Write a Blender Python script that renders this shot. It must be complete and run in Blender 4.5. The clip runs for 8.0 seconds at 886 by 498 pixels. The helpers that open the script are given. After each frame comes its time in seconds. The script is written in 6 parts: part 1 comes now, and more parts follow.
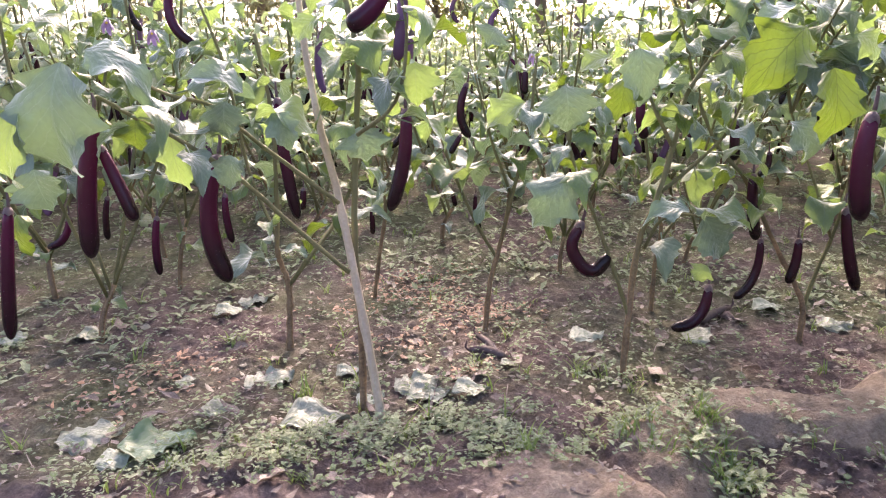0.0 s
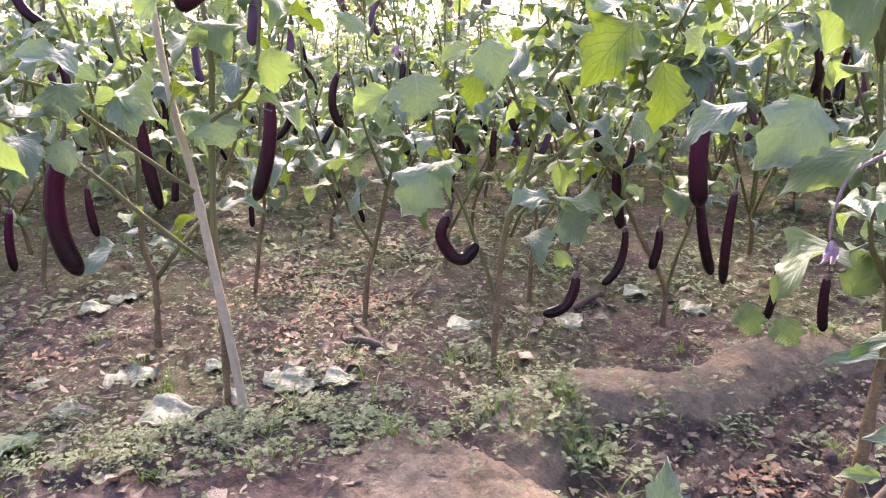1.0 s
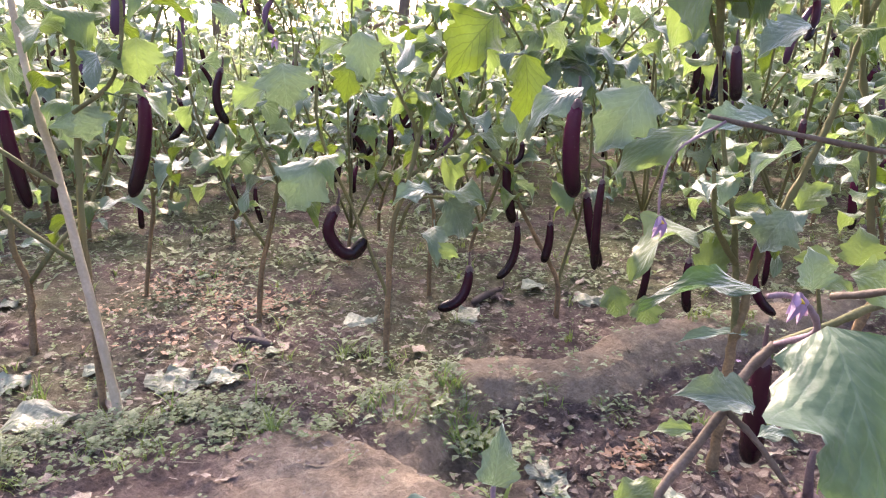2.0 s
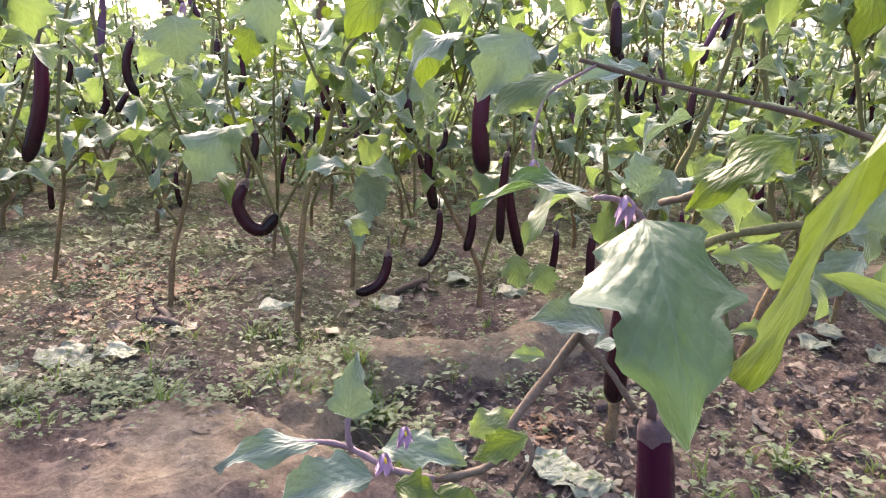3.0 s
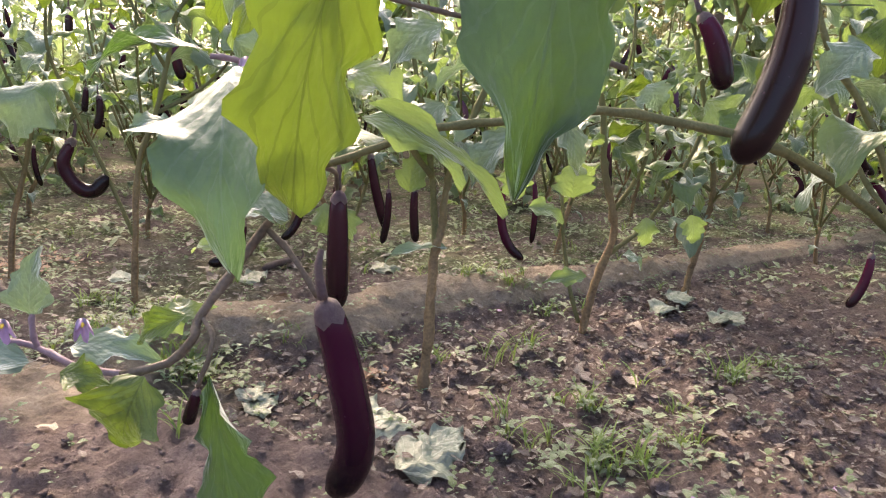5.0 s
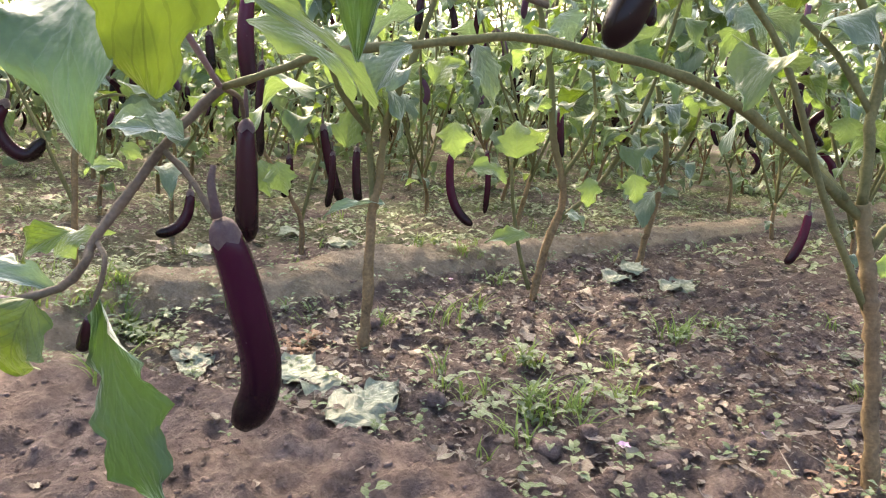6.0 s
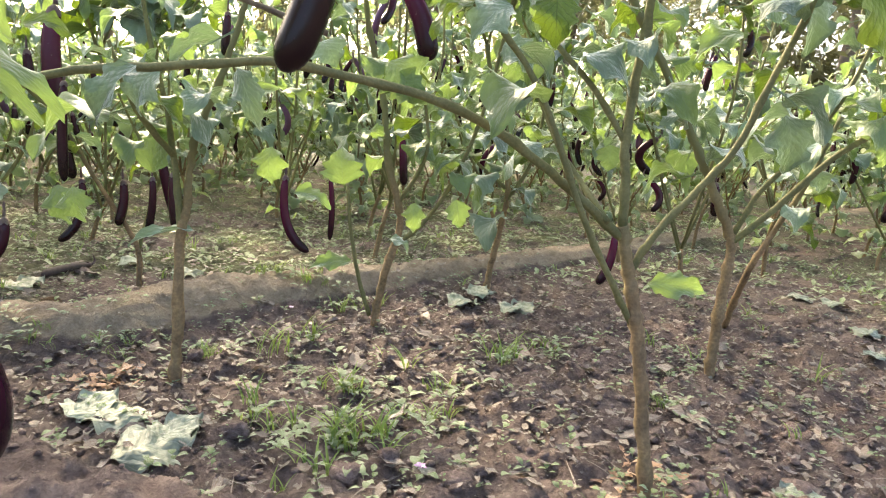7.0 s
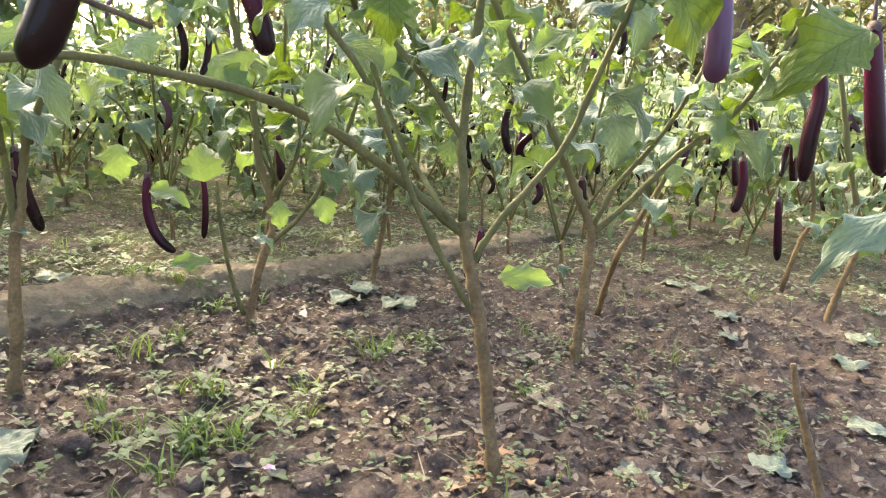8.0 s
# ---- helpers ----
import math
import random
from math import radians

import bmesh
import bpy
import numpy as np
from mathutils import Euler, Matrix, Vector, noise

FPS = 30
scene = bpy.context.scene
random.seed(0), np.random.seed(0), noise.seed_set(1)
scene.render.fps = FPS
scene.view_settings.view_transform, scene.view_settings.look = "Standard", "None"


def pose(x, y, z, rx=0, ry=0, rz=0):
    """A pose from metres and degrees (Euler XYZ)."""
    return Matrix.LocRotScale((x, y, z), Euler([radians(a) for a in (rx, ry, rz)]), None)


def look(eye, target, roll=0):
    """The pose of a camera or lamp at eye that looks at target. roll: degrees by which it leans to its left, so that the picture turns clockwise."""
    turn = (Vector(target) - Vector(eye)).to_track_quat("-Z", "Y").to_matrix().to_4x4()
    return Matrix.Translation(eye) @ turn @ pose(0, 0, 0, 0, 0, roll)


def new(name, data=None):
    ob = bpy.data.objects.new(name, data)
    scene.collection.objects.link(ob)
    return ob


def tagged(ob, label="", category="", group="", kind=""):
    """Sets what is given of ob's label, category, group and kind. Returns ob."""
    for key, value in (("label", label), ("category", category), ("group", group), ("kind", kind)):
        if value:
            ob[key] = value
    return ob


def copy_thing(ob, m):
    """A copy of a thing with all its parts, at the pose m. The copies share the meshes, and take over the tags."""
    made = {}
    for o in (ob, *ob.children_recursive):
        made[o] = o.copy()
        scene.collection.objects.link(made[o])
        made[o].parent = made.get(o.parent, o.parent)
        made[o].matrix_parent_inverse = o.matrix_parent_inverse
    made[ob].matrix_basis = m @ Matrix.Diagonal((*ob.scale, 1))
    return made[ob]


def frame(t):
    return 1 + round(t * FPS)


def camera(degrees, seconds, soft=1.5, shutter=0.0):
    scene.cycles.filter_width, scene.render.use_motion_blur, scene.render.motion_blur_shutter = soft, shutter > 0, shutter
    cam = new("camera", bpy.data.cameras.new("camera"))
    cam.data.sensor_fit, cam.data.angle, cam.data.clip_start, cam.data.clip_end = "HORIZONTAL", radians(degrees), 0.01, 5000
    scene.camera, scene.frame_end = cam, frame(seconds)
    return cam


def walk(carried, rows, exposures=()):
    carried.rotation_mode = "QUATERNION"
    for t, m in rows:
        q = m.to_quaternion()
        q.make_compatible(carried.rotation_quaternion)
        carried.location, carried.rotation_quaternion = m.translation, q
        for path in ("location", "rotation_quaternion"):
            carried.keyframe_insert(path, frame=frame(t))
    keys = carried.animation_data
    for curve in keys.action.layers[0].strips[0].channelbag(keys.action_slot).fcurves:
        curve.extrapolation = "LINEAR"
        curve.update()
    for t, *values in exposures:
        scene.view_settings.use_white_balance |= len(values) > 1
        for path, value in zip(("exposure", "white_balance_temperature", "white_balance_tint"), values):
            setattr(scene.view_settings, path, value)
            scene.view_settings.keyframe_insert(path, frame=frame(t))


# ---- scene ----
cam = camera(67.0, 8.0, soft=1.15)
PATH = [
    (0, (-0.078, 0.111, 0.783), (0.164, 2.029, 0.271), -1.6),
    (0.5, (-0.027, 0.1, 0.774), (0.355, 1.993, 0.254), -0.9),
    (1, (0.017, 0.082, 0.766), (0.514, 1.947, 0.241), -0.3),
    (1.5, (0.064, 0.057, 0.759), (0.678, 1.889, 0.243), -0.4),
    (1.7, (0.079, 0.048, 0.757), (0.746, 1.862, 0.244), -0.4),
    (2.8, (0.159, -0.002, 0.658), (0.953, 1.773, 0.189), 1.9),
    (3, (0.184, -0.014, 0.648), (1.021, 1.746, 0.197), 2.1),
    (3.5, (0.241, -0.047, 0.638), (1.111, 1.706, 0.226), 1.5),
    (4, (0.305, -0.091, 0.642), (1.214, 1.643, 0.232), 2.0),
    (4.3, (0.339, -0.117, 0.639), (1.283, 1.606, 0.262), 2.8),
    (4.5, (0.363, -0.134, 0.62), (1.324, 1.575, 0.226), 3.2),
    (4.7, (0.382, -0.147, 0.585), (1.348, 1.557, 0.179), 2.9),
    (5.8, (0.452, -0.187, 0.482), (1.454, 1.495, 0.074), 2.3),
    (6, (0.468, -0.201, 0.473), (1.497, 1.462, 0.054), 2.7),
    (6.5, (0.532, -0.242, 0.47), (1.694, 1.347, 0.118), 3.3),
    (7, (0.584, -0.289, 0.476), (1.869, 1.21, 0.155), 3.4),
    (7.5, (0.622, -0.325, 0.473), (1.998, 1.087, 0.14), 3.4),
    (8, (0.655, -0.357, 0.486), (2.12, 0.965, 0.161), 3.3),
]
walk(cam, [(t, look(eye, target, roll)) for t, eye, target, roll in PATH], [(0, 2.44, 6750, 26), (1.7, 2.46, 6700, 26), (3, 2.42, 6950, 18), (4.5, 2.26, 7300, 17), (6, 2.62, 7300, 8), (7, 2.68, 7550, 3), (8, 2.66, 7700, 1)])

# ---- light ----
world = bpy.data.worlds.new("hazy_sky")
scene.world = world
world.use_nodes = True
wn, wl = world.node_tree.nodes, world.node_tree.links
sky = wn.new("ShaderNodeTexSky")
sky.sky_type = "NISHITA"
sky.sun_disc = False
sky.sun_elevation, sky.sun_rotation = radians(33), radians(8)
sky.air_density, sky.dust_density, sky.ozone_density = 0.55, 7.0, 1.0
bg = wn["Background"]
bg.inputs["Strength"].default_value = 0.15
wl.new(sky.outputs["Color"], bg.inputs["Color"])

sun_data = bpy.data.lights.new("sun", "SUN")
sun_data.energy, sun_data.angle, sun_data.color = 1.2, radians(3.0), (1.0, 0.80, 0.58)
sun = new("sun", sun_data)
sun.matrix_world = look((2, 14, 9.2), (0, 0, 0))


# ---- materials ----
def material(name):
    m = bpy.data.materials.new(name)
    m.use_nodes = True
    return m, m.node_tree.nodes, m.node_tree.links, m.node_tree.nodes["Principled BSDF"]


def ramp(nodes, stops):
    r = nodes.new("ShaderNodeValToRGB")
    while len(r.color_ramp.elements) < len(stops):
        r.color_ramp.elements.new(0.5)
    for e, (p, c) in zip(r.color_ramp.elements, stops):
        e.position, e.color = p, (*c, 1)
    return r


def noise_node(nodes, links, scale, detail=4, coord="Object", rough=0.55):
    tc = nodes.new("ShaderNodeTexCoord")
    n = nodes.new("ShaderNodeTexNoise")
    n.inputs["Scale"].default_value, n.inputs["Detail"].default_value, n.inputs["Roughness"].default_value = scale, detail, rough
    links.new(tc.outputs[coord], n.inputs["Vector"])
    return n


def bump_from(nodes, links, source, strength, distance, shader):
    b = nodes.new("ShaderNodeBump")
    b.inputs["Strength"].default_value, b.inputs["Distance"].default_value = strength, distance
    links.new(source, b.inputs["Height"])
    links.new(b.outputs["Normal"], shader.inputs["Normal"])
    return b


def mix_colour(nodes, links, fac, a, b):
    m = nodes.new("ShaderNodeMix")
    m.data_type = "RGBA"
    for sock, v in ((m.inputs[0], fac), (m.inputs[6], a), (m.inputs[7], b)):
        if isinstance(v, (int, float)):
            sock.default_value = v
        elif isinstance(v, tuple):
            sock.default_value = (*v, 1)
        else:
            links.new(v, sock)
    return m.outputs[2]


def math_node(nodes, links, op, a, b=0.0):
    m = nodes.new("ShaderNodeMath")
    m.operation = op
    for sock, v in ((m.inputs[0], a), (m.inputs[1], b)):
        if isinstance(v, (int, float)):
            sock.default_value = v
        else:
            links.new(v, sock)
    return m.outputs[0]


def leaf_material(name, top, glow, through_light=0.42, island=False, sheen=0.5, relief=0.4, rib_gain=1.5, vein_width=0.05):
    """Hairy leaf: veins from the blade's own coordinates, light shining through."""
    m, n, l, p = material(name)
    uv = n.new("ShaderNodeUVMap")
    uv.uv_map = "blade"
    sep = n.new("ShaderNodeSeparateXYZ")
    l.new(uv.outputs["UV"], sep.inputs[0])
    across = math_node(n, l, "ABSOLUTE", math_node(n, l, "SUBTRACT", sep.outputs[0], 0.5))
    warp = noise_node(n, l, 9, 2, "UV")
    rib = math_node(n, l, "LESS_THAN", across, 0.012)
    bowed = math_node(n, l, "MULTIPLY", math_node(n, l, "POWER", across, 0.8), 0.62)
    slanted = math_node(n, l, "ADD", math_node(n, l, "SUBTRACT", sep.outputs[1], bowed), math_node(n, l, "MULTIPLY", warp.outputs["Fac"], 0.06))
    saw = math_node(n, l, "FRACT", math_node(n, l, "MULTIPLY", slanted, 7.0))
    side = math_node(n, l, "LESS_THAN", math_node(n, l, "ABSOLUTE", math_node(n, l, "SUBTRACT", saw, 0.5)), vein_width)
    vein = math_node(n, l, "MAXIMUM", rib, math_node(n, l, "MULTIPLY", side, 0.7))
    if island:
        rnd = n.new("ShaderNodeNewGeometry").outputs["Random Per Island"]
    else:
        rnd = n.new("ShaderNodeObjectInfo").outputs["Random"]
    blot = noise_node(n, l, 26, 5)
    vary = math_node(n, l, "ADD", math_node(n, l, "MULTIPLY", rnd, 0.55), math_node(n, l, "MULTIPLY", blot.outputs["Fac"], 0.45))
    dark = tuple(c * 0.66 for c in top)
    light = tuple(min(1, c * 1.45) for c in top)
    body = mix_colour(n, l, vary, dark, light)
    col = mix_colour(n, l, math_node(n, l, "MULTIPLY", vein, 0.5), body, tuple(min(1, c * rib_gain + 0.05 * (rib_gain > 1)) for c in top))
    l.new(col, p.inputs["Base Color"])
    p.inputs["Roughness"].default_value = 0.43
    p.inputs["Specular IOR Level"].default_value = 0.65
    p.inputs["Sheen Weight"].default_value = sheen
    p.inputs["Sheen Roughness"].default_value = 0.45
    p.inputs["Sheen Tint"].default_value = (0.85, 0.95, 1.0, 1)
    fine = noise_node(n, l, 60, 3)
    quilt = math_node(n, l, "ABSOLUTE", math_node(n, l, "SUBTRACT", saw, 0.5))
    pucker = noise_node(n, l, 6, 2, "UV")
    swell = math_node(n, l, "ADD", math_node(n, l, "MULTIPLY", quilt, 0.55), math_node(n, l, "MULTIPLY", pucker.outputs["Fac"], 2.2))
    height = math_node(n, l, "ADD", swell, math_node(n, l, "SUBTRACT", math_node(n, l, "MULTIPLY", fine.outputs["Fac"], 0.14), math_node(n, l, "MULTIPLY", vein, 0.6)))
    bump_from(n, l, height, relief, 0.006, p)
    tr = n.new("ShaderNodeBsdfTranslucent")
    gl = mix_colour(n, l, vary, tuple(c * 0.75 for c in glow), tuple(min(1, c * 1.2) for c in glow))
    gl = mix_colour(n, l, math_node(n, l, "MULTIPLY", vein, 0.9), gl, tuple(c * 0.5 for c in glow))
    l.new(gl, tr.inputs["Color"])
    mx = n.new("ShaderNodeMixShader")
    mx.inputs[0].default_value = through_light
    l.new(p.outputs[0], mx.inputs[1])
    l.new(tr.outputs[0], mx.inputs[2])
    l.new(mx.outputs[0], n["Material Output"].inputs["Surface"])
    return m


LEAF_GREY = leaf_material("leaf_grey_green", (0.155, 0.228, 0.162), (0.18, 0.29, 0.11), 0.2, sheen=1.0)
LEAF_GREEN = leaf_material("leaf_green", (0.13, 0.205, 0.092), (0.28, 0.42, 0.10), 0.36, sheen=0.8)
LEAF_MID = leaf_material("leaf_mid_green", (0.095, 0.165, 0.09), (0.13, 0.25, 0.06), 0.24, sheen=0.6, relief=0.4)
LEAF_YELLOW = leaf_material("leaf_yellow_green", (0.105, 0.17, 0.034), (0.16, 0.25, 0.02), 0.30, sheen=0.3, rib_gain=0.6, vein_width=0.075)
LEAF_DARK = leaf_material("leaf_dark_green", (0.038, 0.080, 0.031), (0.08, 0.175, 0.02), 0.24, sheen=0.9, relief=0.45)
# far crowns: distance haze is put into this paler leaf colour
FOLIAGE_HAZED = leaf_material("foliage_far_hazed", (0.23, 0.31, 0.20), (0.32, 0.42, 0.16), 0.4, island=True, sheen=0.9)
WEED = leaf_material("weed_green", (0.215, 0.28, 0.15), (0.25, 0.34, 0.11), 0.26, island=True, sheen=0.4)
WEED_LOW = leaf_material("low_weed_green", (0.125, 0.19, 0.08), (0.20, 0.30, 0.08), 0.26, island=True, sheen=0.3)
GRASS = leaf_material("grass_green", (0.17, 0.28, 0.075), (0.30, 0.42, 0.08), 0.34, island=True, sheen=0.2)
PALE_LITTER = leaf_material("pale_litter", (0.24, 0.225, 0.175), (0.2, 0.18, 0.1), 0.08, island=True, sheen=0.1)
TREE_LEAF = leaf_material("tree_leaf", (0.17, 0.19, 0.11), (0.30, 0.30, 0.13), 0.4, island=True, sheen=0.1)
DRY_LEAF = leaf_material("dry_leaf", (0.255, 0.30, 0.235), (0.20, 0.22, 0.14), 0.08, sheen=0.1, relief=0.6)
# reddish dead leaf, with the warmth of sunlit patches put into its colour
LITTER_SUNLIT = leaf_material("sunlit_litter", (0.36, 0.21, 0.13), (0.28, 0.14, 0.07), 0.1, island=True, sheen=0.2)
LITTER = leaf_material("litter", (0.18, 0.142, 0.124), (0.2, 0.14, 0.08), 0.1, island=True, sheen=0.2)


def bark_material(name, a, b, scale=60):
    m, n, l, p = material(name)
    big = noise_node(n, l, scale * 0.25, 5)
    fine = noise_node(n, l, scale * 3, 6)
    w = math_node(n, l, "ADD", math_node(n, l, "MULTIPLY", big.outputs["Fac"], 0.6), math_node(n, l, "MULTIPLY", fine.outputs["Fac"], 0.4))
    r = ramp(n, [(0.32, a), (0.52, tuple((x + y) / 2 for x, y in zip(a, b))), (0.66, b)])
    l.new(w, r.inputs[0])
    l.new(r.outputs[0], p.inputs["Base Color"])
    p.inputs["Roughness"].default_value = 0.75
    bump_from(n, l, w, 0.8, 0.004, p)
    return m


STEM = bark_material("woody_stem", (0.09, 0.062, 0.036), (0.40, 0.282, 0.158))
wood = STEM.node_tree
age = wood.nodes.new("ShaderNodeSeparateXYZ")
wood.links.new(wood.nodes.new("ShaderNodeNewGeometry").outputs["Position"], age.inputs[0])
young = wood.nodes.new("ShaderNodeMapRange")
young.inputs["From Min"].default_value, young.inputs["From Max"].default_value = 0.27, 0.48
wood.links.new(age.outputs[2], young.inputs["Value"])
old_bark = wood.nodes["Color Ramp"].outputs[0]
wood.links.new(mix_colour(wood.nodes, wood.links, young.outputs[0], old_bark, (0.16, 0.162, 0.072)), wood.nodes["Principled BSDF"].inputs["Base Color"])
TWIG = bark_material("green_twig", (0.092, 0.098, 0.04), (0.225, 0.222, 0.10), 80)
TWIG_BROWN = bark_material("brown_twig", (0.085, 0.068, 0.052), (0.22, 0.175, 0.14), 80)
TWIG_PURPLE = bark_material("purple_shoot", (0.20, 0.14, 0.18), (0.40, 0.31, 0.37), 80)
TREE_BARK = bark_material("tree_bark", (0.11, 0.09, 0.08), (0.26, 0.22, 0.18), 14)
STAKE = bark_material("weathered_stake", (0.42, 0.35, 0.24), (0.66, 0.57, 0.42), 50)


def fruit_material(name, dark, mid):
    m, n, l, p = material(name)
    info = n.new("ShaderNodeObjectInfo")
    blot = noise_node(n, l, 14, 4)
    along = n.new("ShaderNodeAttribute")
    along.attribute_name = "along"
    ripe = math_node(n, l, "MULTIPLY", math_node(n, l, "SUBTRACT", 1.0, along.outputs["Fac"]), 0.85)
    f = math_node(n, l, "ADD", ripe, math_node(n, l, "ADD", math_node(n, l, "MULTIPLY", info.outputs["Random"], 0.15), math_node(n, l, "MULTIPLY", blot.outputs["Fac"], 0.3)))
    r = ramp(n, [(0.48, dark), (1.0, mid)])
    l.new(f, r.inputs[0])
    speck = noise_node(n, l, 220, 2)
    s = ramp(n, [(0.70, (0, 0, 0)), (0.78, (1, 1, 1))])
    l.new(speck.outputs["Fac"], s.inputs[0])
    l.new(mix_colour(n, l, math_node(n, l, "MULTIPLY", s.outputs[0], 0.25), r.outputs[0], (0.25, 0.16, 0.2)), p.inputs["Base Color"])
    p.inputs["Roughness"].default_value = 0.24
    p.inputs["Specular IOR Level"].default_value = 0.30
    bump_from(n, l, blot.outputs["Fac"], 0.15, 0.004, p)
    return m


FRUIT_DARK = fruit_material("eggplant_skin_dark", (0.009, 0.003, 0.005), (0.042, 0.008, 0.020))
FRUIT_PURPLE = fruit_material("eggplant_skin_purple", (0.016, 0.004, 0.009), (0.085, 0.009, 0.038))
FRUIT_RIPE = fruit_material("eggplant_skin_ripe", (0.006, 0.0018, 0.005), (0.050, 0.005, 0.028))
FRUIT_MAROON = fruit_material("eggplant_skin_maroon", (0.009, 0.0025, 0.005), (0.024, 0.004, 0.009))
FRUIT_PALE = fruit_material("eggplant_skin_pale", (0.095, 0.045, 0.10), (0.19, 0.10, 0.20))
WITHERED = bark_material("withered_skin", (0.05, 0.036, 0.04), (0.15, 0.115, 0.11), 40)
CALYX = bark_material("calyx", (0.075, 0.04, 0.06), (0.17, 0.135, 0.13), 70)


def plain(name, colour, rough=0.6, spread=0.35, scale=60, sheen=0.0):
    m, n, l, p = material(name)
    t = noise_node(n, l, scale, 5)
    r = ramp(n, [(0.3, tuple(c * (1 - spread) for c in colour)), (0.7, tuple(min(1, c * (1 + spread)) for c in colour))])
    l.new(t.outputs["Fac"], r.inputs[0])
    l.new(r.outputs[0], p.inputs["Base Color"])
    p.inputs["Roughness"].default_value = rough
    p.inputs["Sheen Weight"].default_value = sheen
    bump_from(n, l, t.outputs["Fac"], 0.3, 0.002, p)
    return m


PETAL = plain("petal_violet", (0.52, 0.33, 0.53), 0.55, 0.2, 90, 0.4)
STAMEN = plain("stamen_yellow", (0.75, 0.52, 0.06), 0.6)


def soil_material(name="soil", lift=1.0, grain=1.0):
    m, n, l, p = material(name)
    big = noise_node(n, l, 2.2 * grain, 5)
    mid = noise_node(n, l, 16 * grain, 7, rough=0.65)
    fine = noise_node(n, l, 95 * grain, 6, rough=0.7)
    w = math_node(n, l, "ADD", math_node(n, l, "MULTIPLY", mid.outputs["Fac"], 0.55), math_node(n, l, "MULTIPLY", fine.outputs["Fac"], 0.45))
    earth = ramp(n, [(q, tuple(c * lift for c in tint)) for q, tint in ((0.36, (0.078, 0.059, 0.057)), (0.50, (0.138, 0.106, 0.102)), (0.64, (0.225, 0.179, 0.172)))])
    l.new(w, earth.inputs[0])
    mossy = ramp(n, [(0.37, (0.050, 0.056, 0.034)), (0.5, (0.104, 0.114, 0.068)), (0.63, (0.19, 0.204, 0.135))])
    l.new(w, mossy.inputs[0])
    patch = ramp(n, [(0.40, (0, 0, 0)), (0.64, (1, 1, 1))])
    l.new(big.outputs["Fac"], patch.inputs[0])
    dusty = ramp(n, [(0.35, (0.17, 0.138, 0.109)), (0.5, (0.265, 0.22, 0.177)), (0.66, (0.36, 0.307, 0.252))])
    l.new(w, dusty.inputs[0])
    a = n.new("ShaderNodeAttribute")
    a.attribute_name = "trodden"
    b = n.new("ShaderNodeAttribute")
    b.attribute_name = "mossy"
    col = mix_colour(n, l, math_node(n, l, "MULTIPLY", patch.outputs[0], b.outputs["Fac"]), earth.outputs[0], mossy.outputs[0])
    ragged = ramp(n, [(0.40, (0, 0, 0)), (0.60, (1, 1, 1))])
    l.new(math_node(n, l, "ADD", math_node(n, l, "MULTIPLY", a.outputs["Fac"], 0.75), math_node(n, l, "MULTIPLY", mid.outputs["Fac"], 0.3)), ragged.inputs[0])
    col = mix_colour(n, l, ragged.outputs[0], col, dusty.outputs[0])
    l.new(col, p.inputs["Base Color"])
    p.inputs["Roughness"].default_value = 0.95
    p.inputs["Specular IOR Level"].default_value = 0.2
    bump_from(n, l, w, 1.0, 0.024, p)
    return m


SOIL = soil_material()
# soil copies with a lifted colour, making up for the clods' shaded near sides
CLOD = soil_material("brightened_clod", 1.45)
LUMP = soil_material("brightened_lump", 1.6, 0.03)


# ---- mesh helpers ----
def mesh_of(name, bm, mat, smooth=True):
    me = bpy.data.meshes.new(name)
    bm.to_mesh(me)
    bm.free()
    me.materials.append(mat)
    if smooth:
        me.polygons.foreach_set("use_smooth", [True] * len(me.polygons))
    return me


def part(name, bm, mat, parent, label=""):
    me = bm if isinstance(bm, bpy.types.Mesh) else mesh_of(name, bm, mat)
    ob = new(name, me)
    ob.parent = parent
    return tagged(ob, label)


def smooth_path(pts, steps=5):
    pts = [Vector(p) for p in pts]
    if len(pts) < 3:
        return [pts[0].lerp(pts[-1], i / steps) for i in range(steps + 1)]
    ext = [pts[0] * 2 - pts[1]] + pts + [pts[-1] * 2 - pts[-2]]
    out = []
    for i in range(1, len(ext) - 2):
        a, b, c, d = ext[i - 1:i + 3]
        for k in range(steps):
            t = k / steps
            out.append(0.5 * (2 * b + (c - a) * t + (2 * a - 5 * b + 4 * c - d) * t * t + (3 * b - a - 3 * c + d) * t ** 3))
    out.append(pts[-1])
    return out


def tube(bm, path, radii, sides=7, rough=0.0, seed=0):
    """A tube of rings along a path, closed at both ends."""
    rng = random.Random(seed)
    rings, side = [], None
    for i, p in enumerate(path):
        d = (path[min(i + 1, len(path) - 1)] - path[max(i - 1, 0)]).normalized()
        if side is None:
            side = d.orthogonal().normalized()
        side = (side - d * side.dot(d)).normalized()
        up = d.cross(side)
        ring = []
        for k in range(sides):
            a = 2 * math.pi * k / sides
            r = radii[i] * (1 + rough * rng.uniform(-1, 1))
            ring.append(bm.verts.new(p + side * (r * math.cos(a)) + up * (r * math.sin(a))))
        rings.append(ring)
    for r0, r1 in zip(rings, rings[1:]):
        for k in range(sides):
            bm.faces.new((r0[k], r0[(k + 1) % sides], r1[(k + 1) % sides], r1[k]))
    bm.faces.new(list(reversed(rings[0])))
    bm.faces.new(rings[-1])


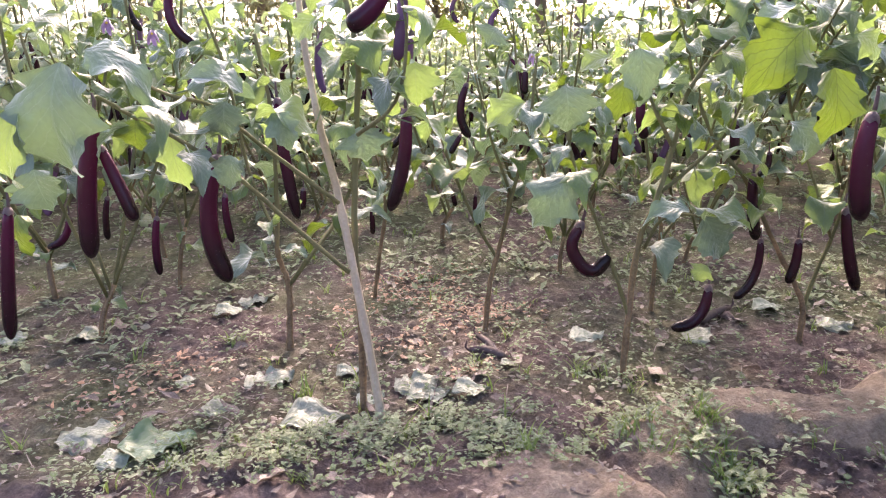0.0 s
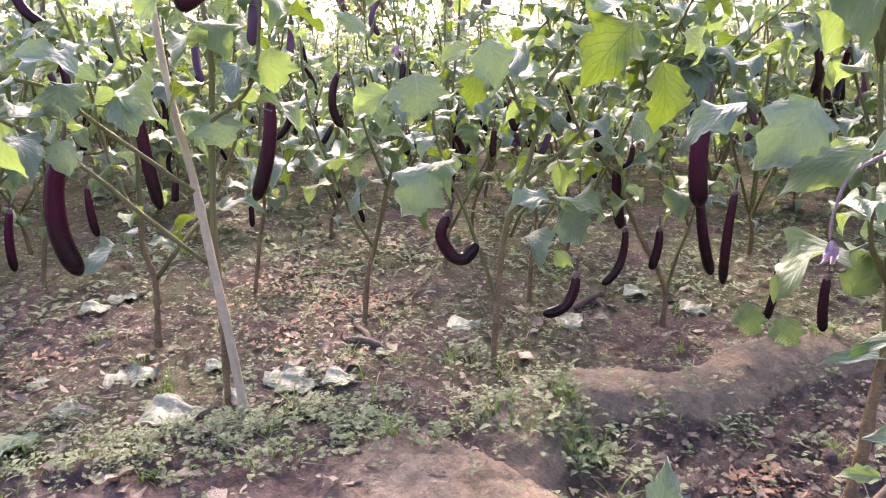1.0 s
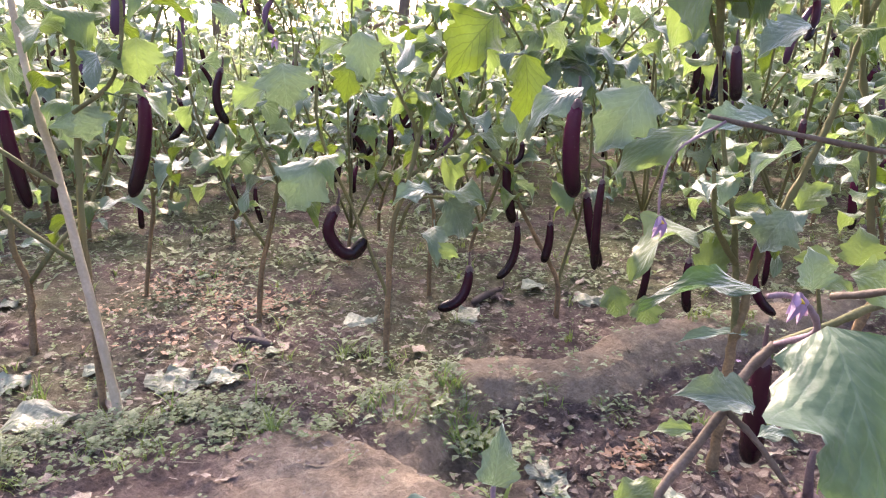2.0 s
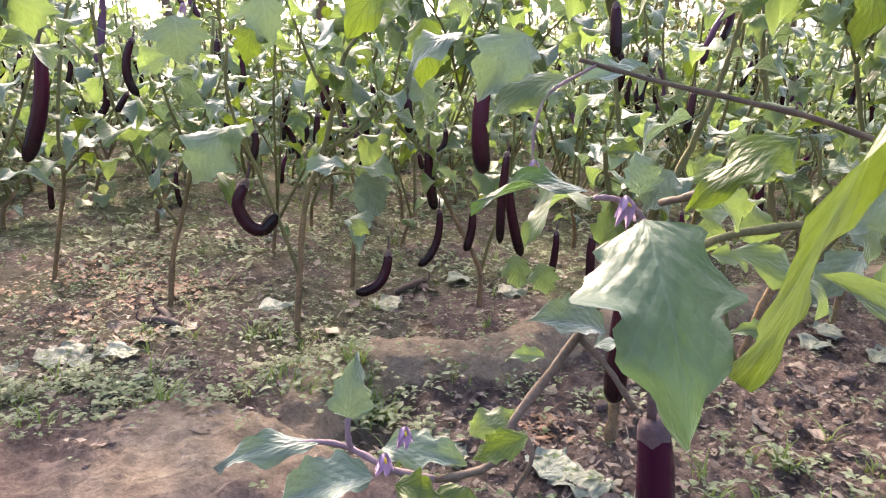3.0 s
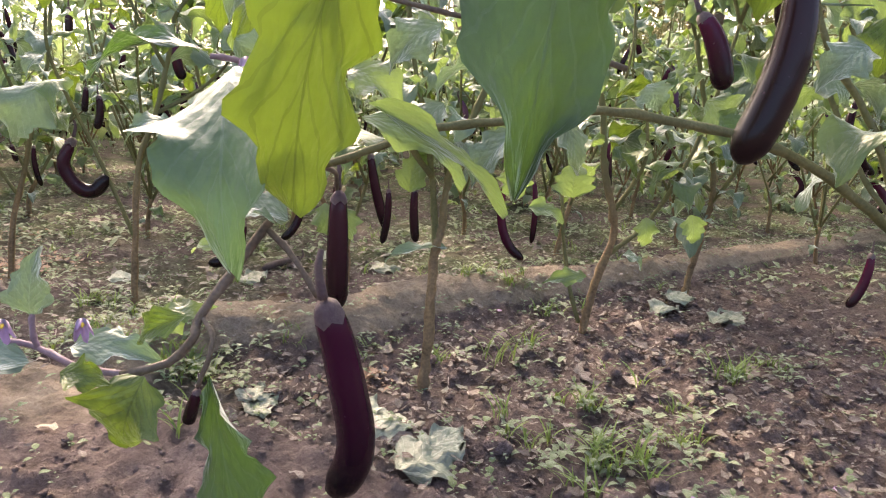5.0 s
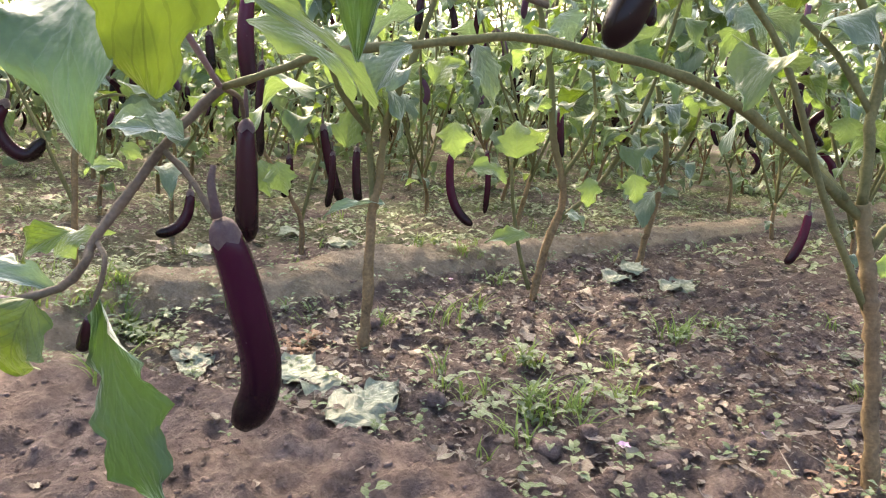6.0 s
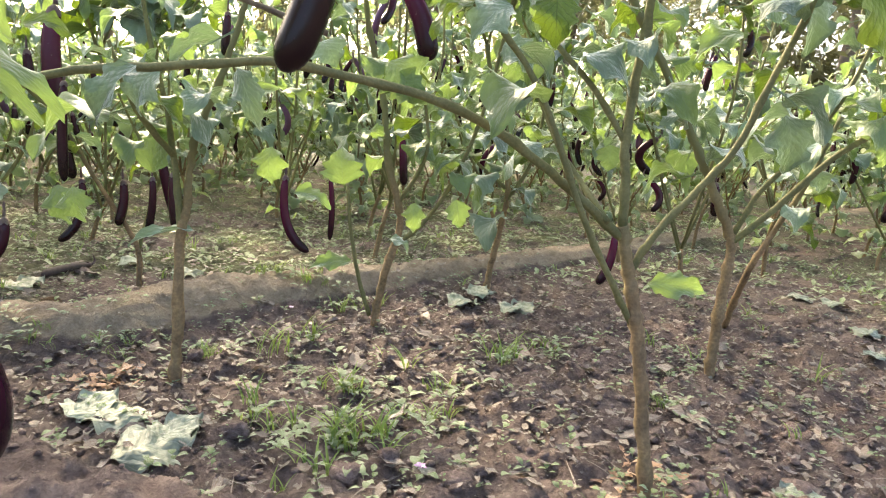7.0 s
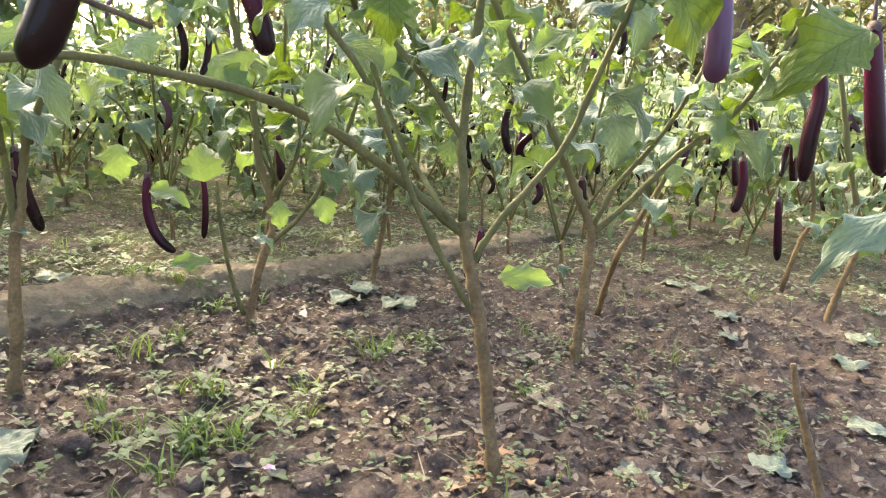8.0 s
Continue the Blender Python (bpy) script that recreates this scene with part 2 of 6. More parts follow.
def blade(bm, uvl, origin, axis, normal, length, width, lobes=3.5, lobe=0.16, bend=0.35, fold=0.25, wave=0.06, rows=9, cols=3, stalk=0.0, seed=0, curl=0.0, crumple=0.0, full=0.66, sway=0.0, arch=0.0):
    """One leaf blade: ovate with wavy lobes, folded along its rib, bent down along its length."""
    rng = random.Random(seed)
    axis = axis.normalized()
    side = axis.cross(normal).normalized()
    nrm = side.cross(axis).normalized()
    ph, ph2, asym = rng.uniform(0, 6.28), rng.uniform(0, 6.28), rng.uniform(-0.12, 0.12)
    grid = []
    for i in range(rows + 1):
        u = i / rows
        w = 0.5 * width * math.sin(math.pi * min(1, 0.035 + 0.965 * u) ** full) ** 0.9
        if i == rows:
            w = 0.008 * width
        ang = bend * (u - 0.25)
        y = stalk + u * (1 - 0.12 * abs(bend))
        z = -bend * (u - 0.3) ** 2 * 0.55 + 0.05 * bend + arch * 4 * u * (1 - u)
        row = []
        for j in range(-cols, cols + 1):
            v = j / cols
            phase = (lobes * u + (0.12 if j > 0 else 0) + ph * 0.06 + 0.05 * math.sin(ph2 + 7 * u)) % 1.0
            lob = 1 + lobe * (0.9 * math.sin(6.2832 * phase) - 0.35 * math.sin(12.566 * phase) - 0.1) * abs(v) ** 2
            x = v * w * lob * (1 + asym * (1 if j > 0 else -1)) + sway * 4 * u * (1 - u) * u ** 0.3
            if cols > 4:
                x += v * abs(v) * w * (0.035 * math.sin(31 * u + ph) + 0.025 * math.sin(53 * u + 3 * v + ph2))
            rise = abs(v * w * lob) * fold + 0.03 * math.sin(ph + 5 * u + 2 * v) * (cols > 2) + wave * math.sin(ph2 + 9 * u + 1.6 * (j > 0)) * abs(v) ** 2 * width
            rise -= curl * (abs(v) ** 2) * width
            if crumple:
                rise += crumple * (noise.noise(Vector((x * 5, u * 5, seed * 1.7))) + 0.5 * noise.noise(Vector((x * 13, u * 13, seed * 0.9))))
            yy = y + 0.10 * abs(v) * width * (1 - u)
            p = origin + axis * (length * yy) + side * (length * x) + nrm * (length * (z + rise))
            row.append((bm.verts.new(p), 0.5 + 0.5 * v, u))
        grid.append(row)
    for r0, r1 in zip(grid, grid[1:]):
        for k in range(2 * cols):
            q = (r0[k], r0[k + 1], r1[k + 1], r1[k])
            f = bm.faces.new([c[0] for c in q])
            for lp, c in zip(f.loops, q):
                lp[uvl].uv = (c[1], c[2])
    if stalk > 0:
        rad = 0.016 * length
        ring0 = [bm.verts.new(origin + (side * math.cos(a) + nrm * math.sin(a)) * rad * 1.2) for a in (0.5, 2.6, 4.7)]
        end = origin + axis * (length * (stalk + 0.35)) + nrm * (length * 0.02 - rad)
        ring1 = [bm.verts.new(end + (side * math.cos(a) + nrm * math.sin(a)) * rad * 0.6) for a in (0.5, 2.6, 4.7)]
        for k in range(3):
            f = bm.faces.new((ring0[k], ring0[(k + 1) % 3], ring1[(k + 1) % 3], ring1[k]))
            for lp in f.loops:
                lp[uvl].uv = (0.5, 0.5)


def blade_mesh(name, mat, **kw):
    """A unit leaf: its stalk at the origin, its tip towards y, its face up."""
    bm = bmesh.new()
    uvl = bm.loops.layers.uv.new("blade")
    blade(bm, uvl, Vector((0, 0, 0)), Vector((0, 1, 0)), Vector((0, 0, 1)), 1.0, **kw)
    return mesh_of(name, bm, mat)


LEAF_MATS = (LEAF_GREY, LEAF_GREEN, LEAF_YELLOW, LEAF_DARK, LEAF_MID)
SHAPES = (dict(width=0.70, lobes=3.1, lobe=0.19, bend=0.9, fold=0.28, wave=0.17, arch=0.09), dict(width=0.56, lobes=3.8, lobe=0.15, bend=0.8, fold=0.36, wave=0.15, arch=0.07),
          dict(width=0.64, lobes=2.8, lobe=0.21, bend=1.1, fold=0.14, wave=0.18, curl=0.12, arch=0.10),
          dict(width=0.56, lobes=3.4, lobe=0.23, bend=0.3, fold=0.08, wave=0.11, full=0.62), dict(width=0.50, lobes=4.2, lobe=0.22, bend=0.12, fold=0.12, wave=0.08, full=1.5, sway=0.15),
          dict(width=0.58, lobes=3.0, lobe=0.28, bend=0.2, fold=0.06, wave=0.10, full=0.56, arch=0.13), dict(width=0.62, lobes=3.0, lobe=0.22, bend=0.35, fold=-0.08, wave=0.12, full=0.60, arch=0.13),
          dict(width=0.42, lobes=4.6, lobe=0.30, bend=0.2, fold=0.05, wave=0.22, full=0.85, sway=0.10))
FINE_LEAVES = {(k, c): blade_mesh("leaf", LEAF_MATS[c], rows=26, cols=5, stalk=0.0, seed=31 + k * 5 + c, **SHAPES[k]) for k in range(8) for c in range(5)}
NODE_LEAVES = {(k, c): blade_mesh("leaf", LEAF_MATS[c], rows=18, cols=3, stalk=0.24, seed=71 + k * 7 + c, **SHAPES[k % 3]) for k in range(6) for c in range(3)}


def tone_index(tone):
    return 0 if tone < 0.36 else 4 if tone < 0.4 else (3 if tone < 0.48 else (1 if tone < 0.83 else 2))


# ---- plants ----
def basis(origin, axis, normal, sx, sy, sz):
    y = Vector(axis).normalized()
    x = y.cross(Vector(normal)).normalized()
    z = x.cross(y)
    return Matrix(((x.x * sx, y.x * sy, z.x * sz, origin[0]), (x.y * sx, y.y * sy, z.y * sz, origin[1]), (x.z * sx, y.z * sy, z.z * sz, origin[2]), (0, 0, 0, 1)))


counter = [0]


def plant(base, label):
    ob = new("eggplant_bush")
    ob.location = base
    ob.empty_display_size = 0.1
    return tagged(ob, label, "eggplant plant", "eggplant bushes of the field")


def leaf(p, base, tip, normal, width, kind, tone=0.5):
    """A single leaf from its stalk's end to its tip."""
    a, b = Vector(base) - p.location, Vector(tip) - p.location
    size = (b - a).length
    me = FINE_LEAVES[kind, tone_index(tone)]
    ob = part("leaf", me, None, p)
    ob.matrix_basis = basis(a, b - a, normal, size * width / SHAPES[kind]["width"] * 0.95, size * 1.06, size * (0.3 + 0.7 * min(1.0, width / SHAPES[kind]["width"])))
    return ob


def node_leaf(p, at, axis, normal, size, rng):
    c = rng.choices((0, 1, 2), (0.42, 0.42, 0.16))[0]
    ob = part("leaf", NODE_LEAVES[rng.randrange(6), c], None, p)
    s = size * rng.uniform(0.9, 1.1)
    ob.matrix_basis = basis(at, axis, normal, s, s, s)


def foliage_spots(path, count, start, rng, size):
    """Where leaves sit along a twig: turned by the golden angle, drooping outwards."""
    spots, turn = [], rng.uniform(0, 6.28)
    n = len(path) - 1
    for i in range(count):
        s = start + (1 - start) * (i + rng.uniform(0.2, 0.8)) / count
        k = min(int(s * n), n - 1)
        at = path[k].lerp(path[k + 1], s * n - k)
        turn += 2.4 + rng.uniform(-0.5, 0.5)
        droop = rng.uniform(-0.9, 0.25)
        axis = Vector((math.cos(turn), math.sin(turn), droop))
        normal = Vector((-0.35 * droop * math.cos(turn) + rng.uniform(-0.35, 0.35), rng.uniform(-0.35, 0.35), 1.0))
        spots.append((at, axis, normal, size * rng.uniform(0.65, 1.2) * (1.12 - 0.45 * s)))
    return spots


def branch(p, r0, r1, pts, leaves=0, start=0.3, size=0.14, name="branch", mat=None):
    counter[0] += 1
    rng = random.Random(counter[0] * 13 + 5)
    knotty = r0 > 0.0085
    path = smooth_path([Vector(q) - p.location for q in pts], 10 if knotty else 5)
    n = len(path) - 1
    radii = [r0 + (r1 - r0) * i / n for i in range(n + 1)]
    if knotty:
        radii = [r * (1 + 0.22 * noise.noise(Vector((i * 0.55, counter[0], 0.3))) + (0.24 if i % 9 == 4 else 0)) for i, r in enumerate(radii)]
    else:
        for i in range(3, n - 1, 5):
            radii[i] *= 1.2
    for i in range(1, n):
        path[i] = path[i] + Vector((rng.uniform(-1, 1), rng.uniform(-1, 1), rng.uniform(-1, 1))) * radii[i] * 0.16
    bm = bmesh.new()
    tube(bm, path, radii, 9, 0.15 if r0 > 0.0085 else 0.05, counter[0])
    part(name, bm, mat or (STEM if r0 > 0.0089 else TWIG), p)
    for at, axis, normal, s in foliage_spots(path, leaves, start, rng, size):
        node_leaf(p, at, axis, normal, s, rng)


def stem_part(p, r0, r1, pts):
    pts = [tuple(Vector(pts[0]) - Vector((0, 0, 0.02)))] + pts[1:]
    branch(p, r0 * 1.04, r1, pts, name="stem")


def fruit_mesh(a, b, radius, bow, steps=16, sides=12, via=()):
    """A long fruit: slim at the calyx, fullest at two thirds, blunt at the tip."""
    c = (a + b) / 2 + bow * 2
    path, radii = [], []
    curve = smooth_path([a, *via, b], 20) if via else None
    for i in range(steps + 1):
        t = 1 - (1 - i / steps) ** 1.55
        path.append(curve[round(t * (len(curve) - 1))] if via else a * (1 - t) ** 2 + c * (2 * t * (1 - t)) + b * t * t)
        body = 0.72 + 0.28 * math.sin(math.pi * min(1, t * 0.72))
        end = min(1.0, math.sqrt(max(0.0, 1 - max(0, (t - 0.86) / 0.14) ** 2)))
        head = min(1.0, 0.55 + t * 6)
        radii.append(max(radius * body * end * head, radius * 0.06))
    bm = bmesh.new()
    tube(bm, path, radii, sides, 0.015, 7)
    along = bm.verts.layers.float.new("along")
    bm.verts.ensure_lookup_table()
    for i, v in enumerate(bm.verts):
        v[along] = (i // sides) / steps
    return bm, (path[1] - path[0]).normalized()


def calyx_mesh(a, down, radius):
    """The green cap with pointed lobes, and the bent stalk above it."""
    bm = bmesh.new()
    side = down.orthogonal().normalized()
    up = down.cross(side)
    rings = []
    n = 10
    for r, z in ((0.42, -0.6), (0.85, -0.2), (1.0, 0.2), (1.06, 0.55)):
        ring = []
        for k in range(n):
            ang = 2 * math.pi * k / n
            zz = z + (0.5 if (k % 2 == 0 and z > 0.5) else 0.1 * (k % 3))
            rr = r * radius * (1.0 if z > 0.5 else 0.94)
            ring.append(bm.verts.new(a + side * (rr * math.cos(ang)) + up * (rr * math.sin(ang)) + down * (zz * radius)))
        rings.append(ring)
    for q, s in zip(rings, rings[1:]):
        for k in range(n):
            bm.faces.new((q[k], q[(k + 1) % n], s[(k + 1) % n], s[k]))
    bm.faces.new(list(reversed(rings[0])))
    top = a - down * (radius * 0.7)
    lift = Vector((0, 0, 1)) * 0.5 - down * 0.5
    path = smooth_path([top, top + lift * (radius * 2.0), top + Vector((0.3 * radius, 0.2 * radius, 1)) * (radius * 2.2) + lift * radius], 4)
    tube(bm, path, [radius * (0.34 - 0.16 * i / (len(path) - 1)) for i in range(len(path))], 6)
    return bm


def fruit(p, top, tip, radius, bow, tint=0.0, via=()):
    a, b, bow = Vector(top) - p.location, Vector(tip) - p.location, Vector(bow)
    bm, down = fruit_mesh(a, b, radius, bow, 22, 14, [Vector(v) - p.location for v in via])
    mat = FRUIT_DARK if tint < 0.3 else FRUIT_PURPLE if tint < 0.58 else FRUIT_PALE if tint < 0.78 else FRUIT_RIPE if tint < 0.92 else FRUIT_MAROON
    ob = part("eggplant", bm, mat, p)
    part("calyx", calyx_mesh(a, down, radius * 0.73), CALYX, ob, "dull green calyx with pointed lobes")
    return ob


def flower(p, at, size):
    """A nodding violet flower: five joined lobes round a yellow cone."""
    a = Vector(at) - p.location
    bm = bmesh.new()
    centre = bm.verts.new(a)
    ring1, ring2 = [], []
    for k in range(20):
        ang = 2 * math.pi * k / 20
        lob = abs(math.cos(2.5 * ang))
        r = 0.72 * size * (0.66 + 0.34 * lob) * (1 + 0.1 * math.sin(7 * ang + 40 * a.x))
        ring1.append(bm.verts.new(a + Vector((math.cos(ang) * size * 0.4, -0.15 * size, math.sin(ang) * size * 0.4))))
        ring2.append(bm.verts.new(a + Vector((math.cos(ang) * r, -size * (0.42 - 0.22 * lob) + 0.14 * size * math.sin(5 * ang + 1), math.sin(ang) * r * 0.6 - 0.75 * size * (0.4 + lob)))))
    for k in range(20):
        j = (k + 1) % 20
        bm.faces.new((centre, ring1[k], ring1[j]))
        bm.faces.new((ring1[k], ring2[k], ring2[j], ring1[j]))
    ob = part("flower", bm, PETAL, p, "violet five-lobed flower")
    bm = bmesh.new()
    tube(bm, [a, a + Vector((0, -0.3 * size, -0.05 * size)), a + Vector((0, -0.6 * size, -0.12 * size))], [0.12 * size, 0.15 * size, 0.05 * size], 6)
    part("stamen", bm, STAMEN, ob, "yellow stamen cone")



def shade_shoots(p, x, y, z, seed):
    """Shoots added above a bush's crown, mostly out of view, to shade the bed."""
    for i in range(3):
        rng = random.Random(seed * 31 + i)
        a = rng.uniform(0, 6.28)
        e = (x + math.cos(a) * 0.2, y + math.sin(a) * 0.2, z + rng.uniform(0.28, 0.42))
        branch(p, 0.0045, 0.0025, [(x, y, z), (x + math.cos(a) * 0.07, y + math.sin(a) * 0.07, z + 0.17), e], leaves=11, start=0.25, size=0.15)

# ---- terrain ----
def ease(a, b, x):
    t = np.clip((x - a) / (b - a), 0, 1)
    return t * t * (3 - 2 * t)


def bund_line(x):
    """y of the crest of the earth bund between the two beds."""
    return np.interp(x, [-0.2, 0.2, 0.35, 0.45, 0.55, 0.68, 0.8, 0.9, 1.02, 1.15, 1.3, 1.75, 2.1, 4.0, 9.0], [1.14, 1.17, 1.23, 1.245, 1.29, 1.355, 1.34, 1.29, 1.315, 1.385, 1.405, 1.41, 1.46, 1.65, 2.2])


def bank_edge(y):
    """x of the edge of the trodden bank on which the path runs."""
    return np.interp(y, [-3, 0.26, 0.38, 0.54, 0.67, 0.85, 0.91, 0.98, 1.04, 1.12, 1.22, 1.35], [1.15, 0.92, 0.88, 0.79, 0.72, 0.58, 0.54, 0.48, 0.445, 0.40, 0.33, 0.1])


def terrain(x, y):
    """Height, trodden share and moss share of the ground at x, y (arrays)."""
    x, y = np.asarray(x, float), np.asarray(y, float)
    crest = bund_line(x)
    off = y - crest
    upper = 0.052 * (1 - ease(0.3, 1.15, x))
    lip = 0.04 * (1 - ease(1.15, 1.9, y)) * (1 - ease(0.1, 0.5, x))
    north = ease(-0.06, 0.10, off)
    base = north * (upper + lip)
    along = ease(0.12, 0.5, x)
    width = np.where(off > 0, 0.085, 0.125 - 0.02 * ease(1.3, 2.0, x) + 0.13 * (1 - ease(0.38, 0.66, x)))
    wobble = 1 + 0.07 * np.sin(5.1 * x + 0.6) + 0.06 * np.sin(12.3 * x)
    crown = 0.092 - 0.012 * ease(0.85, 1.2, x) - 0.03 * ease(1.6, 2.8, x)
    ridge = crown * along * wobble * np.exp(-(np.abs(off) / width) ** 3.0)
    bank = 0.088 * (1 - ease(-0.07, 0.07, x - bank_edge(y))) * (1 - ease(0.02, 0.2 + 0.6 * ease(0.8, 2.0, -x), off))
    h = np.maximum(np.maximum(base, ridge), bank)
    rel = ridge / crown
    trod = np.clip(np.maximum(ease(0.15, 0.6, rel) * ease(0.25, 0.6, x) * (1 - 0.35 * ease(1.3, 2.2, x)), ease(0.03, 0.075, bank) * ease(-0.35, 0.25, x + 0.5 * (0.9 - y)) * (0.06 + 0.56 * ease(0.70, 0.98, y))), 0, 1)
    moss = ease(1.8, 3.2, np.hypot(x, y)) * 0.5 + np.clip(0.55 + 0.45 * ease(0, 0.2, off) - 0.25 * ease(0.2, 1.0, x) * (off < 0), 0, 1)
    moss = moss * (1 - 0.8 * ease(0.55, 0.85, x) * ease(0.02, 0.12, -off) * (1 - ease(2.6, 4.0, x)))
    moss = moss * (1 - ease(0.02, 0.07, bank) * ease(-1.6, -0.8, x) * ease(-1.2, -0.4, y))
    return h, trod, moss


def bare_share(x, y):
    """How bare of litter and weeds the ground is: the bank and the bund's crest."""
    edge = float(bank_edge(y)) - x
    bank = max(0.0, min(1.0, edge / 0.05)) if y < 1.06 else 0.0
    return max(bank * (1.0 if x > -0.25 else 0.3), float(terrain(x, y)[1]))


def rough_height(x, y):
    """Clods, hollows and crumbs."""
    near = 1.0 if (-2 < x < 4.5 and -0.8 < y < 4.5) else 0.0
    v = Vector((x, y, 0.37))
    h = 0.010 * noise.noise(v * 5.0) + 0.010 * noise.noise(v * 13.0)
    if near and y < 0.95 and x < float(bank_edge(y)) + 0.02:
        h += 0.016 * noise.noise(v * 34.0) * (0.95 - max(y, 0.45)) * 2.0
    elif near and x > 0.6 and y < float(bund_line(x)) - 0.12:
        h += 0.013 * noise.noise(v * 21.0) + 0.011 * noise.noise(v * 43.0)
    if near:
        h += 0.011 * noise.noise(v * 27.0) + 0.009 * noise.noise(v * 55.0)
    return h


def ground_height(x, y):
    h, trod, _ = terrain(x, y)
    return float(h) + rough_height(x, y) * (1 - 0.3 * float(trod))


def ground():
    def line(lo, a, b, hi, fine):
        inner = list(np.arange(a, b, fine))
        out, step, v = [], fine, b
        while v < hi:
            out.append(v)
            step *= 1.16
            v += step
        low, step, v = [], fine, a - fine
        while v > lo:
            low.append(v)
            step *= 1.16
            v -= step
        return np.array(low[::-1] + inner + out + [hi])

    xs, ys = line(-900, -0.95, 2.4, 900, 0.0095), line(-900, -0.3, 2.1, 900, 0.0095)
    gx, gy = np.meshgrid(xs, ys)
    h, trod, moss = terrain(gx, gy)
    flat_x, flat_y = gx.ravel(), gy.ravel()
    bumps = np.array([rough_height(a, b) if abs(a) < 14 and -3 < b < 16 else 0.0 for a, b in zip(flat_x, flat_y)])
    z = h.ravel() + bumps * (1 - 0.3 * trod.ravel())
    me = bpy.data.meshes.new("ground")
    nx, ny = len(xs), len(ys)
    idx = np.arange(nx * ny).reshape(ny, nx)
    quads = np.stack([idx[:-1, :-1], idx[:-1, 1:], idx[1:, 1:], idx[1:, :-1]], -1).reshape(-1, 4)
    me.from_pydata(np.stack([flat_x, flat_y, z], 1).tolist(), [], quads.tolist())
    for name, vals in (("trodden", trod), ("mossy", moss)):
        me.attributes.new(name, "FLOAT", "POINT").data.foreach_set("value", vals.ravel().astype(np.float32))
    me.polygons.foreach_set("use_smooth", [True] * len(me.polygons))
    me.materials.append(SOIL)
    return tagged(new("ground", me), "brown cloddy field soil with a low trodden earth bund", "ground", kind="structure")


ground()


# ---- the stake ----
def stake():
    ob = new("wooden_stake")
    ob.location = (-0.055, 1.356, 0.08)
    tagged(ob, "pale weathered wooden stake leaning beside an eggplant bush", "stake")
    path = smooth_path([Vector(q) - ob.location for q in STAKE_PATH], 6)
    bm = bmesh.new()
    n = len(path) - 1
    radii = [0.0094 - 0.0036 * i / n for i in range(n + 1)]
    for i in (7, 15, 22):
        radii[min(i, n)] *= 1.18
    tube(bm, path, radii, 10, 0.05, 3)
    part("pole", bm, STAKE, ob)


STAKE_PATH = [(-0.055, 1.356, 0.08), (-0.077, 1.389, 0.263), (-0.1, 1.422, 0.434), (-0.121, 1.465, 0.566), (-0.147, 1.509, 0.687), (-0.167, 1.552, 0.832), (-0.174, 1.573, 0.931), (-0.184, 1.594, 1.009)]
stake()

# ---- the near bushes, one by one ----

staked = plant((-0.092, 1.387, 0.09), "tall eggplant bush tied beside a leaning wooden stake")
branch(staked, 0.0078, 0.0048, [(-0.093, 1.435, 0.05), (-0.089, 1.435, 0.25), (-0.090, 1.455, 0.467), (-0.075, 1.47, 0.66), (-0.064, 1.434, 0.815), (-0.089, 1.487, 0.962)], leaves=14, start=0.6, size=0.14, mat=STEM)
branch(staked, 0.0046, 0.003, [(-0.104, 1.389, 0.406), (-0.202, 1.371, 0.509), (-0.281, 1.34, 0.602), (-0.358, 1.29, 0.677), (-0.419, 1.267, 0.719), (-0.47, 1.233, 0.761)], leaves=5, start=0.55, size=0.14)
branch(staked, 0.0044, 0.0028, [(-0.116, 1.42, 0.539), (-0.195, 1.4, 0.612), (-0.274, 1.41, 0.678), (-0.32, 1.365, 0.733), (-0.393, 1.324, 0.761), (-0.471, 1.334, 0.804)], leaves=7, start=0.4, size=0.14)
branch(staked, 0.004, 0.0024, [(-0.073, 1.405, 0.671), (0.001, 1.375, 0.732), (0.026, 1.372, 0.851), (0.011, 1.374, 0.946)], leaves=7, start=0.2, size=0.14)
fruit(staked, (-0.513, 1.325, 0.718), (-0.553, 1.33, 0.479), 0.0165, (-0.009, 0.001, 0.003), tint=0.4)
fruit(staked, (-0.515, 1.345, 0.671), (-0.474, 1.34, 0.54), 0.0119, (0.004, -0.001, -0.007), tint=0.4)
fruit(staked, (-0.36, 1.538, 0.624), (-0.361, 1.538, 0.358), 0.0204, (-0.032, 0.004, -0.008), tint=0.4)
fruit(staked, (-0.476, 2.177, 0.442), (-0.468, 2.176, 0.292), 0.0118, (-0.007, 0.001, 0.001), tint=0.4)
fruit(staked, (-0.252, 1.746, 0.729), (-0.226, 1.742, 0.445), 0.0149, (-0.006, 0.001, -0.002), tint=0.4)
fruit(staked, (-0.683, 1.346, 0.571), (-0.724, 1.352, 0.329), 0.0121, (-0.003, 0, 0.003), tint=0.4)
fruit(staked, (0.037, 1.608, 0.7), (-0.008, 1.614, 0.479), 0.0165, (0.013, -0.002, 0.002), tint=0.4)
fruit(staked, (-0.024, 1.042, 0.897), (-0.079, 1.049, 0.844), 0.0141, (0.004, -0.001, -0.007), tint=0.4)
fruit(staked, (0.024, 1.408, 0.931), (0.01, 1.41, 0.805), 0.0121, (0.004, -0.001, 0.001), tint=0.6)
fruit(staked, (-0.497, 1.928, 1.023), (-0.457, 1.923, 0.867), 0.0126, (-0.033, 0.004, -0.019), tint=0.4)
